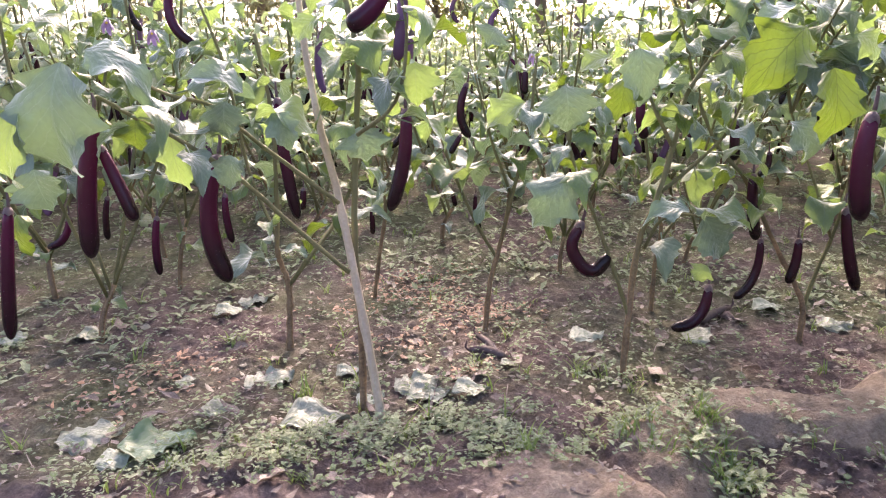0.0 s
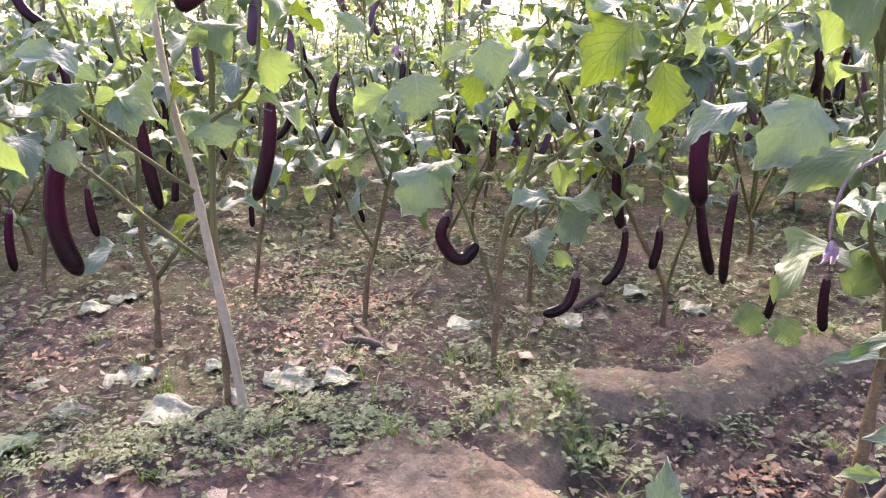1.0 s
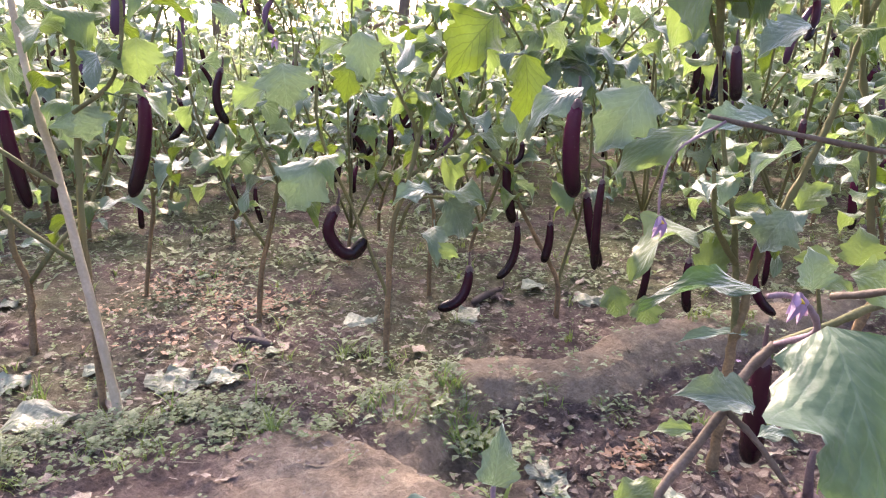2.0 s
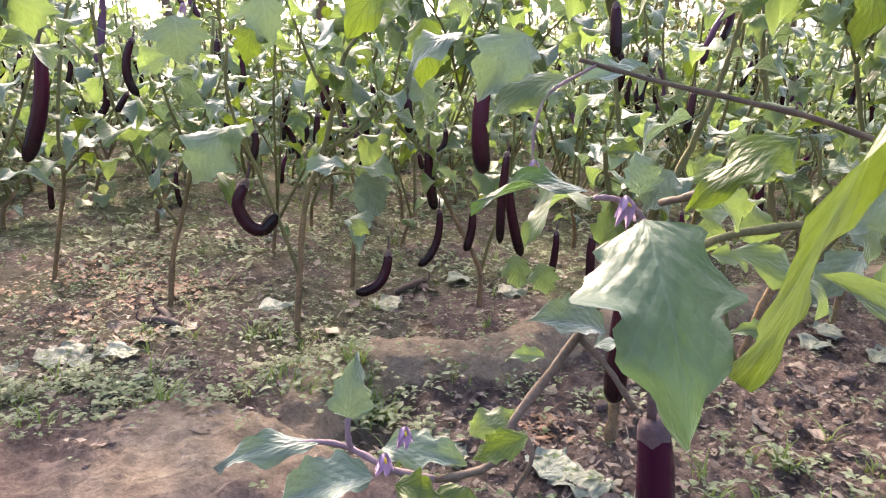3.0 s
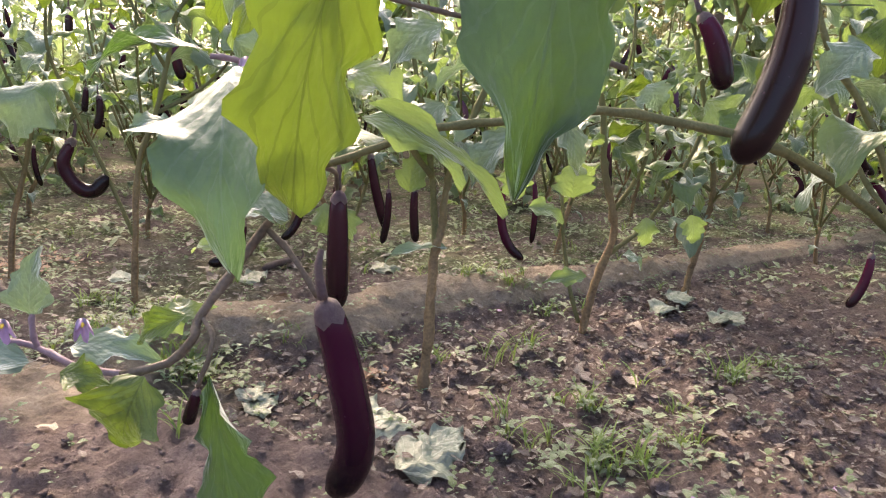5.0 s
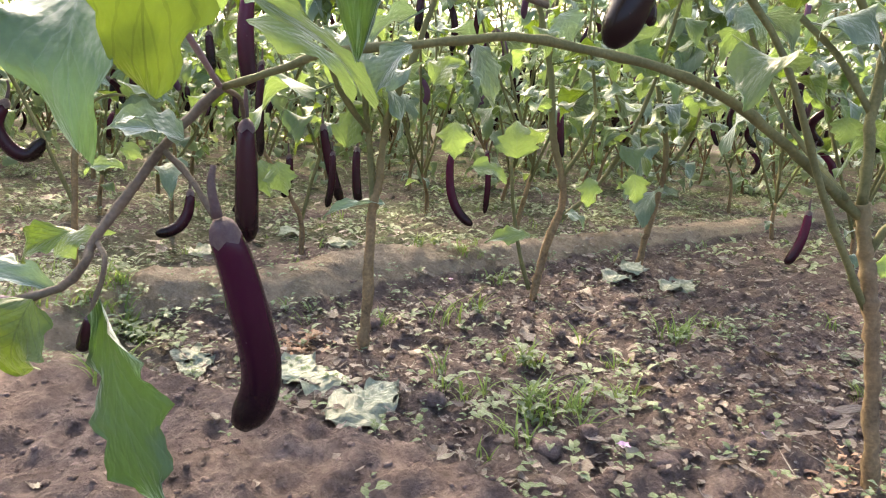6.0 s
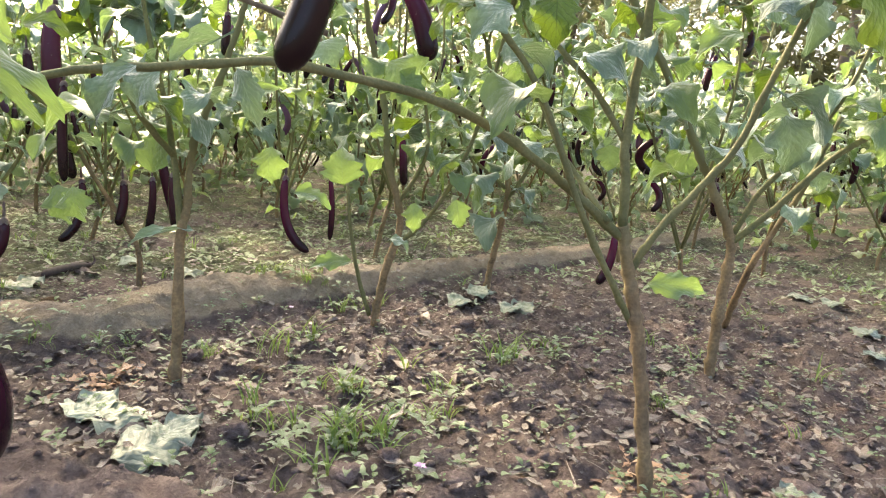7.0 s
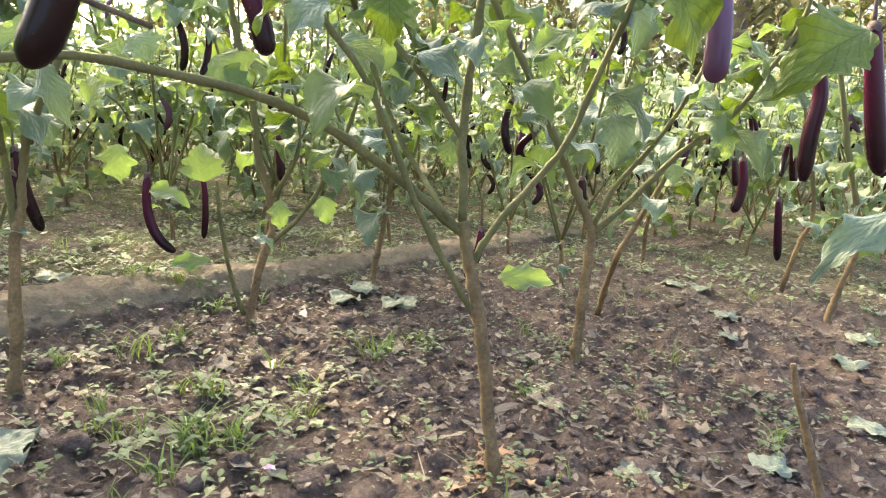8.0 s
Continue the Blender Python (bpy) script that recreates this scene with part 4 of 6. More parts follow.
branch(foreground, 0.0026, 0.0022, [(0.515, 0.503, 0.332), (0.518, 0.472, 0.314), (0.505, 0.48, 0.269)], mat=TWIG_BROWN)
branch(foreground, 0.003, 0.0022, [(0.631, 0.492, 0.48), (0.579, 0.41, 0.531), (0.555, 0.4, 0.559), (0.532, 0.4, 0.572), (0.509, 0.4, 0.574)], mat=TWIG_PURPLE)
branch(foreground, 0.003, 0.0024, [(0.569, 0.393, 0.569), (0.574, 0.346, 0.588), (0.55, 0.269, 0.627)], mat=TWIG_BROWN)
branch(foreground, 0.004, 0.0028, [(1.045, 0.503, 0.603), (0.959, 0.546, 0.632), (0.894, 0.578, 0.648), (0.78, 0.634, 0.671), (0.67, 0.656, 0.693)], mat=TWIG_BROWN)
branch(foreground, 0.0018, 0.0014, [(0.688, 0.647, 0.687), (0.641, 0.67, 0.653), (0.628, 0.676, 0.613), (0.628, 0.677, 0.576)], mat=TWIG_PURPLE)
fruit(foreground, (0.611, 0.416, 0.355), (0.630, 0.448, 0.136), 0.0205, (0, 0, 0), tint=0.9, via=[(0.625, 0.422, 0.317), (0.640, 0.430, 0.262), (0.652, 0.437, 0.210), (0.650, 0.442, 0.170)])
fruit(foreground, (0.667, 0.535, 0.444), (0.666, 0.535, 0.313), 0.0129, (0, -0, 0.001), tint=0.2)
fruit(foreground, (0.818, 0.123, 0.631), (0.796, 0.135, 0.515), 0.0137, (0.01, -0.005, 0.005), tint=0.95)
fruit(foreground, (1.155, 0.486, 0.677), (1.182, 0.463, 0.583), 0.0154, (0.004, -0.004, 0.007), tint=0.4)
fruit(foreground, (0.504, 0.48, 0.264), (0.495, 0.486, 0.229), 0.0066, (0, -0, 0))
fruit(foreground, (1.597, 0.017, 0.721), (1.6, 0.013, 0.582), 0.0176, (0.002, -0.002, 0.001), tint=0.7)
fruit(foreground, (0.788, 0.746, 0.773), (0.794, 0.744, 0.705), 0.0084, (-0, 0, 0))
fruit(foreground, (1.76, 0.533, 0.302), (1.736, 0.55, 0.195), 0.0097, (0.006, -0.005, -0.006), tint=0.5)
fruit(foreground, (1.12, 0.354, 0.709), (1.13, 0.349, 0.647), 0.0088, (-0, 0, 0))
leaf(foreground, (0.518, 0.355, 0.564), (0.488, 0.258, 0.444), (-0.44, -0.64, 0.63), 0.66, 6, tone=0.38)
leaf(foreground, (0.580, 0.198, 0.700), (0.537, 0.262, 0.480), (0.2, -0.93, -0.28), 0.42, 4, tone=0.95)
branch(foreground, 0.0034, 0.0026, [(0.64, 0.15, 0.80), (0.605, 0.178, 0.745), (0.586, 0.194, 0.715), (0.580, 0.199, 0.692)])
leaf(foreground, (0.662, 0.16, 0.717), (0.618, 0.135, 0.503), (-0.46, -0.86, 0.2), 0.58, 5, tone=0.45)
leaf(foreground, (0.505, 0.403, 0.577), (0.42, 0.445, 0.573), (-0.17, -0.27, 0.95), 0.35, 1, tone=0.4)
leaf(foreground, (0.554, 0.266, 0.629), (0.491, 0.298, 0.585), (-0.65, -0.53, 0.55), 0.4, 2, tone=0.9)
leaf(foreground, (0.884, 0.304, 0.779), (0.786, 0.353, 0.597), (-0.51, -0.86, 0.05), 0.54, 3, tone=1)
leaf(foreground, (0.72, 0.352, 0.768), (0.722, 0.35, 0.691), (-0.44, -0.9, 0), 0.56, 1, tone=1)
leaf(foreground, (0.546, 0.393, 0.577), (0.542, 0.395, 0.612), (-0.4, -0.92, 0.01), 0.94, 1, tone=0.1)
leaf(foreground, (0.63, 0.251, 0.597), (0.595, 0.269, 0.566), (-0.65, -0.67, 0.36), 0.74, 0, tone=0.15)
leaf(foreground, (0.582, 0.257, 0.545), (0.673, 0.205, 0.475), (-0.07, -0.84, 0.53), 0.17, 1, tone=0.7)
leaf(foreground, (0.369, 0.582, 0.327), (0.375, 0.579, 0.396), (-0.45, -0.89, 0), 0.64, 1, tone=0.3)
leaf(foreground, (0.345, 0.593, 0.299), (0.228, 0.651, 0.27), (-0.41, -0.43, 0.81), 0.27, 2, tone=0.35)
leaf(foreground, (0.399, 0.567, 0.294), (0.484, 0.525, 0.287), (-0.23, -0.59, 0.77), 0.44, 0, tone=0.3)
leaf(foreground, (0.369, 0.503, 0.305), (0.281, 0.547, 0.279), (-0.46, -0.49, 0.74), 0.5, 1, tone=0.3)
leaf(foreground, (0.39, 0.504, 0.293), (0.432, 0.483, 0.283), (-0.19, -0.71, 0.68), 0.69, 0, tone=1)
leaf(foreground, (0.478, 0.527, 0.315), (0.523, 0.505, 0.347), (-0.62, -0.66, 0.41), 0.53, 2)
leaf(foreground, (0.592, 0.472, 0.428), (0.522, 0.504, 0.446), (0.04, -0.68, 0.73), 0.62, 1, tone=0.3)
leaf(foreground, (0.542, 0.496, 0.401), (0.505, 0.514, 0.4), (-0.27, -0.49, 0.83), 0.44, 1)
leaf(foreground, (0.458, 0.484, 0.285), (0.434, 0.499, 0.2), (-0.62, -0.79, 0.04), 0.93, 0, tone=0.95)
leaf(foreground, (0.508, 0.443, 0.291), (0.562, 0.413, 0.062), (-0.48, -0.88, 0.01), 0.25, 7, tone=0.45)
leaf(foreground, (0.622, 0.364, 0.534), (0.709, 0.312, 0.487), (-0.14, -0.78, 0.61), 0.3, 2, tone=0.6)
leaf(foreground, (0.766, 0.348, 0.524), (0.728, 0.37, 0.472), (-0.78, -0.51, 0.36), 0.54, 1, tone=0.3)
leaf(foreground, (0.527, 0.408, 0.445), (0.557, 0.391, 0.449), (-0.21, -0.16, 0.96), 0.53, 0, tone=0.1)
leaf(foreground, (0.632, 0.427, 0.57), (0.683, 0.397, 0.544), (-0.14, -0.77, 0.62), 0.8, 0, tone=0.8)
leaf(foreground, (0.491, 0.441, 0.354), (0.445, 0.469, 0.324), (-0.65, -0.62, 0.44), 0.46, 1, tone=0.9)
leaf(foreground, (1.065, 0.382, 0.546), (1.094, 0.35, 0.519), (-0.65, -0.74, 0.18), 0.93, 1, tone=0.55)
leaf(foreground, (0.899, 0.447, 0.541), (0.919, 0.425, 0.47), (-0.47, -0.87, 0.14), 0.43, 2, tone=0.3)
leaf(foreground, (0.98, 0.402, 0.579), (0.992, 0.389, 0.55), (-0.51, -0.84, 0.18), 1.31, 0, tone=0.25)
leaf(foreground, (1.363, 0.277, 0.483), (1.362, 0.278, 0.444), (-0.75, -0.66, 0), 1.01, 1)
leaf(foreground, (1.511, 0.112, 0.535), (1.522, 0.101, 0.453), (-0.71, -0.7, 0.01), 0.78, 0, tone=0.35)
leaf(foreground, (1.566, -0.172, 0.638), (1.497, -0.096, 0.56), (-0.85, -0.38, 0.37), 0.68, 1, tone=0.9)
leaf(foreground, (1.448, 0.033, 0.705), (1.492, -0.016, 0.583), (-0.53, -0.84, 0.14), 0.67, 0, tone=0.9)
leaf(foreground, (1.495, -0.243, 0.441), (1.43, -0.171, 0.366), (-0.79, -0.08, 0.6), 0.39, 2, tone=0.2)
leaf(foreground, (1.265, 0.311, 0.672), (1.267, 0.308, 0.598), (-0.73, -0.68, 0), 0.83, 1, tone=0.95)
leaf(foreground, (1.222, 0.358, 0.605), (1.255, 0.321, 0.572), (-0.47, -0.79, 0.4), 0.9, 2, tone=0.25)
leaf(foreground, (1.514, 0.184, 0.645), (1.466, 0.237, 0.61), (-0.75, -0.28, 0.6), 0.64, 0, tone=0.6)
leaf(foreground, (1.494, 0.28, 0.273), (1.561, 0.206, 0.27), (-0.67, -0.63, 0.39), 0.44, 0)
leaf(foreground, (1.553, 0.14, 0.703), (1.581, 0.11, 0.619), (-0.44, -0.88, 0.18), 0.82, 0, tone=0.2)
leaf(foreground, (0.65, 0.744, 0.726), (0.59, 0.766, 0.638), (-0.52, -0.84, 0.15), 0.79, 0, tone=0.3)
leaf(foreground, (0.811, 0.684, 0.676), (0.705, 0.724, 0.673), (-0.18, -0.44, 0.88), 0.51, 1, tone=0.3)
leaf(foreground, (0.575, 0.771, 0.723), (0.494, 0.801, 0.673), (-0.59, -0.44, 0.68), 0.5, 2, tone=0.15)
leaf(foreground, (0.674, 0.681, 0.675), (0.571, 0.72, 0.621), (-0.53, -0.6, 0.6), 0.39, 2, tone=0.8)
leaf(foreground, (0.79, 0.639, 0.795), (0.733, 0.66, 0.765), (-0.55, -0.44, 0.71), 0.8, 1, tone=0.2)
leaf(foreground, (0.728, 0.662, 0.585), (0.781, 0.642, 0.578), (-0.16, -0.7, 0.7), 0.6, 1, tone=0.9)
leaf(foreground, (0.944, 0.397, 0.733), (0.992, 0.369, 0.673), (-0.19, -0.94, 0.28), 1.01, 0, tone=0.7)
leaf(foreground, (1.022, 0.295, 0.725), (1.019, 0.296, 0.638), (-0.52, -0.86, 0), 0.68, 1, tone=0.95)
leaf(foreground, (1.116, 0.241, 0.622), (1.073, 0.266, 0.58), (-0.73, -0.5, 0.47), 0.81, 0, tone=0.3)
leaf(foreground, (1.063, 0.386, 0.566), (1.099, 0.366, 0.515), (-0.19, -0.95, 0.24), 1.13, 2, tone=0.6)
leaf(foreground, (1.311, 0.361, 0.723), (1.301, 0.367, 0.631), (-0.57, -0.82, 0.01), 0.82, 1, tone=0.6)
leaf(foreground, (0.922, 0.297, 0.768), (0.972, 0.269, 0.697), (-0.19, -0.95, 0.25), 0.78, 0, tone=0.3)
leaf(foreground, (1.241, 0.405, 0.749), (1.197, 0.429, 0.705), (-0.74, -0.5, 0.45), 1.01, 2, tone=0.8)
flower(foreground, (0.628, 0.676, 0.569), 0.016)
flower(foreground, (0.536, 0.398, 0.57), 0.015)
flower(foreground, (0.411, 0.538, 0.327), 0.014)
flower(foreground, (0.355, 0.443, 0.362), 0.012)
shade_shoots(foreground, 1.348, 0.228, 0.775, 10)
shade_shoots(foreground, 1.497, 0.063, 0.773, 11)

twin = plant((1.949, 0.39, 0.015), "eggplant bush with a thick forked stem")
branch(twin, 0.0115, 0.007, [(1.949, 0.39, -0.005), (1.951, 0.388, 0.097), (1.956, 0.383, 0.227), (1.956, 0.382, 0.303), (1.929, 0.412, 0.388), (1.894, 0.451, 0.495), (1.842, 0.509, 0.644), (1.787, 0.57, 0.788), (1.766, 0.593, 0.908)], leaves=15, start=0.55, size=0.14, mat=STEM)
branch(twin, 0.0072, 0.0045, [(1.956, 0.382, 0.297), (1.997, 0.336, 0.357), (2.071, 0.255, 0.48), (2.137, 0.181, 0.563), (2.178, 0.136, 0.649), (2.223, 0.087, 0.767), (2.241, 0.067, 0.903)], leaves=16, start=0.45, size=0.14)
branch(twin, 0.006, 0.004, [(1.958, 0.379, 0.316), (1.986, 0.349, 0.405), (2.043, 0.285, 0.519), (2.09, 0.234, 0.653), (2.117, 0.204, 0.804)], leaves=12, start=0.4, size=0.14)
branch(twin, 0.009, 0.0055, [(2.397, 0.587, 0), (2.272, 0.48, 0.194), (2.305, 0.443, 0.303), (2.346, 0.398, 0.426), (2.382, 0.357, 0.588)], leaves=9, start=0.5, size=0.14, mat=STEM)
fruit(twin, (1.968, -0.021, 0.655), (1.969, -0.022, 0.447), 0.0142, (-0, 0, 0.002), tint=0.4, via=[(1.975, -0.029, 0.597), (1.97, -0.023, 0.528)])
fruit(twin, (1.911, -0.107, 0.7), (1.942, -0.141, 0.466), 0.0158, (-0.003, 0.003, 0.002), tint=0.4)
fruit(twin, (2.411, 0.234, 0.481), (2.405, 0.241, 0.343), 0.0129, (0.008, -0.009, -0.007), tint=0.5)
fruit(twin, (3.017, 0.309, 0.354), (3.033, 0.292, 0.149), 0.013, (-0, 0, 0.001), tint=0.8)
fruit(twin, (2.192, 0.178, 0.48), (2.199, 0.171, 0.418), 0.0076, (-0, 0, 0))
fruit(twin, (2.145, 0.529, 0.408), (2.15, 0.524, 0.33), 0.0115, (-0, 0, 0))
fruit(twin, (1.745, 1.271, 0.476), (1.752, 1.264, 0.339), 0.012, (-0, 0, 0), tint=0.5)
leaf(twin, (2.198, 0.321, 0.458), (2.207, 0.312, 0.406), (-0.67, -0.74, 0.02), 1, 1, tone=0.3)
leaf(twin, (2.171, 0.202, 0.54), (2.185, 0.186, 0.467), (-0.66, -0.75, 0.03), 0.83, 2, tone=0.8)
shade_shoots(twin, 1.766, 0.593, 0.908, 12)
shade_shoots(twin, 2.241, 0.067, 0.903, 13)

edge = plant((2.943, 0.108, 0), "eggplant bush with slanting pale stems")
branch(edge, 0.011, 0.007, [(2.943, 0.108, -0.02), (2.965, 0.083, 0.123), (2.985, 0.061, 0.264), (2.935, 0.117, 0.53), (2.88, 0.178, 0.847)], leaves=12, start=0.45, size=0.14, mat=STEM)
branch(edge, 0.01, 0.006, [(3.309, 0.344, -0.02), (3.303, 0.306, 0.166), (3.328, 0.278, 0.333), (3.261, 0.352, 0.743)], leaves=12, start=0.45, size=0.14, mat=STEM)
branch(edge, 0.007, 0.004, [(2.979, 0.068, 0.212), (3.031, 0.011, 0.371), (3.057, -0.018, 0.639)], leaves=9, start=0.4, size=0.14)


# ---- the bushes of the rest of the field ----
def wild_branches(rng, height):
    """Main stem and limbs of a free-grown bush, as (path, start radius, end radius)."""
    lean = Vector((rng.uniform(-0.08, 0.08), rng.uniform(-0.08, 0.08), 0))
    fork = rng.uniform(0.13, 0.28)
    trunk = smooth_path([Vector((0, 0, -0.03)), Vector((0.01, 0, fork * 0.5)) + lean * 0.3, Vector((0, 0, fork)) + lean], 4)
    out = [(trunk, 0.0100, 0.0075)]
    turn = rng.uniform(0, 6.28)
    for i in range(rng.choice((3, 4, 4))):
        turn += 6.28 / 3.6 + rng.uniform(-0.4, 0.4)
        reach, top = rng.uniform(0.18, 0.40), height * rng.uniform(0.8, 1.05)
        d = Vector((math.cos(turn), math.sin(turn), 0))
        s = trunk[-1 - i % 3]
        end = s + d * reach + Vector((0, 0, top - s.z))
        mid = s.lerp(end, 0.45) + d * 0.06 + Vector((rng.uniform(-0.03, 0.03), rng.uniform(-0.03, 0.03), 0))
        limb = smooth_path([s, mid, s.lerp(end, 0.75) + d * 0.03, end], 4)
        out.append((limb, 0.0058, 0.0030))
        for _ in range(3):
            k = rng.randrange(2, 9)
            q = limb[k]
            side = turn + rng.choice((-1, 1)) * rng.uniform(0.6, 1.3)
            e = q + Vector((math.cos(side) * rng.uniform(0.12, 0.24), math.sin(side) * rng.uniform(0.12, 0.24), rng.uniform(-0.10, 0.22)))
            out.append((smooth_path([q, q.lerp(e, 0.5) + Vector((0, 0, 0.02)), e], 3), 0.0038, 0.0022))
    return out


def hanging(rng, limbs):
    """A fruit's top, tip, radius and bow below a limb."""
    path = rng.choice(limbs[1:])[0]
    at = path[rng.randrange(len(path) // 4, max(2, 3 * len(path) // 4))]
    length = rng.uniform(0.10, 0.21)
    top = at + Vector((rng.uniform(-0.03, 0.03), rng.uniform(-0.03, 0.03), -0.04))
    if top.z - length < 0.07:
        top.z = 0.09 + length
    tip = top + Vector((rng.uniform(-0.05, 0.05), rng.uniform(-0.05, 0.05), -length))
    bow = Vector((rng.uniform(-0.035, 0.035), rng.uniform(-0.035, 0.035), 0))
    return top, tip, rng.uniform(0.010, 0.015), bow


def wild_bush(seed, label):
    rng = random.Random(seed)
    p = new("eggplant_bush")
    tagged(p, label, "eggplant plant", "eggplant bushes of the field")
    limbs = wild_branches(rng, rng.uniform(1.1, 1.32))
    for i, (path, r0, r1) in enumerate(limbs):
        bm = bmesh.new()
        n = len(path) - 1
        tube(bm, path, [r0 + (r1 - r0) * k / n for k in range(n + 1)], 6, 0.06, seed + i)
        part("stem" if i == 0 else "branch", bm, STEM if i == 0 else TWIG, p)
        if i == 0:
            for at, axis, normal, s in foliage_spots(path, 3, 0.5, rng, 0.10):
                node_leaf(p, at, axis, normal, s, rng)
        else:
            for at, axis, normal, s in foliage_spots(path, 9 if r0 > 0.005 else 5, 0.15, rng, 0.125):
                node_leaf(p, at, axis, normal, s, rng)
    for _ in range(rng.choice((5, 6, 7))):
        top, tip, r, bow = hanging(rng, limbs)
        fruit(p, top, tip, r, bow, tint=rng.choice((0.1, 0.1, 0.4, 0.1, 0.4, 0.7)))
    return p


def far_bush(seed, label):
    """The same growth with its leaves gathered into one crown, for bushes far off."""
    rng = random.Random(seed)
    p = new("eggplant_bush")
    tagged(p, label, "eggplant plant", "eggplant bushes of the field")
    limbs = wild_branches(rng, rng.uniform(1.15, 1.4))
    bm, wood = bmesh.new(), bmesh.new()
    uvl = bm.loops.layers.uv.new("blade")
    for i, (path, r0, r1) in enumerate(limbs):
        n = len(path) - 1
        tube(wood, path, [r0 + (r1 - r0) * k / n for k in range(n + 1)], 5, 0, seed + i)
        for j, (at, axis, normal, s) in enumerate(foliage_spots(path, 11 if r0 > 0.005 else 6, 0.08, rng, 0.14)):
            blade(bm, uvl, at, axis, normal, s, rows=5, cols=1, stalk=0.2, seed=seed + i * 20 + j, **SHAPES[j % 3])
    part("stem", wood, STEM, p)
    # crown in the paler leaf colour that carries the haze
    part("crown", bm, FOLIAGE_HAZED, p)
    for _ in range(5):
        top, tip, r, bow = hanging(rng, limbs)
        b2, _ = fruit_mesh(top, tip, r, bow, 8, 6)
        part("eggplant", b2, FRUIT_DARK, p)
    return p


WILD_LABELS = ("leafy eggplant bush with long dark purple fruits", "eggplant bush in the field with hanging slim fruits")
wild = [wild_bush(100 + 17 * i, WILD_LABELS[i % 2]) for i in range(6)]
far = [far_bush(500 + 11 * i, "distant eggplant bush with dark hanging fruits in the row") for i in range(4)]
TAKEN = [tuple(o.location[:2]) for o in bpy.data.objects if o.name.startswith("eggplant_bush") and o.location.length > 0.01]


def plant_field():
    rng = random.Random(8)
    spots_near, spots_far = [], []
    for i in range(-16, 18):
        for j in range(0, 24):
            x = i * 0.62 + 0.28 * (j % 2) + rng.uniform(-0.12, 0.12)
            y = 0.25 + j * 0.56 + rng.uniform(-0.12, 0.12)
            dist = math.hypot(x - 0.4, y + 0.2)
            bearing = math.degrees(math.atan2(x - 0.35, y + 0.15))
            if not -43 < bearing < 87 or dist > 10.5 or dist < 2.15:
                continue
            if min(math.hypot(x - a, y - b) for a, b in TAKEN) < 0.42 or abs(y - float(bund_line(x))) < 0.16 and x > 0:
                continue
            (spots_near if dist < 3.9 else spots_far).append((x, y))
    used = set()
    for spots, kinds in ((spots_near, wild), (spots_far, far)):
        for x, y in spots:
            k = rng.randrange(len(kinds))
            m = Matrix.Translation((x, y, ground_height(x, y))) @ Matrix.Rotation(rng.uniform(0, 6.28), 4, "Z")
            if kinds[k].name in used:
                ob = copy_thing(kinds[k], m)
            else:
                ob = kinds[k]
                ob.matrix_basis = m
                used.add(ob.name)
            s = rng.uniform(0.85, 1.12)
            ob.scale = (s, s, s)
    return len(spots_near), len(spots_far)


plant_field()


# ---- ground cover ----
def stuff_object(name, bm, mat, label, category):
    ob = new(name, mesh_of(name, bm, mat))
    return tagged(ob, label, category, kind="stuff")


def scatter(rng, n, x0, x1, y0, y1, keep):
    """n spots, thinner farther off."""
    out = []
    while len(out) < n:
        x, y = rng.uniform(x0, x1), rng.uniform(y0, y1)
        d = math.hypot(x - 0.4, y + 0.2)
        if rng.random() > min(1.0, (1.3 / max(d, 0.6)) ** 1.1):
            continue
        if rng.random() < keep(x, y):
            out.append((x, y))
    return out


def litter():
    """Small dead leaves and crumbs of straw."""
    rng = random.Random(21)
    bm = bmesh.new()
    uvl = bm.loops.layers.uv.new("blade")
    for k, (x, y) in enumerate(scatter(rng, 12000, -2.6, 5.0, -0.4, 4.6, lambda x, y: 1.0 - 0.93 * bare_share(x, y))):
        a = rng.uniform(0, 6.28)
        size = rng.uniform(0.008, 0.030) if rng.random() < 0.93 else rng.uniform(0.03, 0.065)
        axis = Vector((math.cos(a), math.sin(a), rng.uniform(-0.25, 0.35)))
        nrm = Vector((rng.uniform(-0.5, 0.5), rng.uniform(-0.5, 0.5), 1))
        z = ground_height(x, y) + 0.004 + size * 0.05
        blade(bm, uvl, Vector((x, y, z)), axis, nrm, size, width=rng.uniform(0.25, 0.75), lobes=2, lobe=0.2, bend=rng.uniform(-1.2, 1.0), fold=rng.uniform(-0.4, 0.6), wave=0.12, rows=3, cols=1, seed=k)
    for k, (x, y) in enumerate(scatter(rng, 5000, 0.6, 3.4, -0.5, 1.3, dug_share)):
        a, size = rng.uniform(0, 6.28), 0.006 + 0.024 * rng.random() ** 2.2
        blade(bm, uvl, Vector((x, y, ground_height(x, y) + 0.003 + size * 0.05)), Vector((math.cos(a), math.sin(a), rng.uniform(-0.25, 0.35))), Vector((rng.uniform(-0.6, 0.6), rng.uniform(-0.6, 0.6), 1)), size, width=rng.uniform(0.3, 0.8), lobes=2, lobe=0.2, bend=rng.uniform(-1.2, 1.0), fold=rng.uniform(-0.4, 0.6), wave=0.12, rows=3, cols=1, seed=k)
    stuff_object("leaf_litter", bm, LITTER, "brown and grey scraps of dead leaf strewn over the soil", "leaf litter")


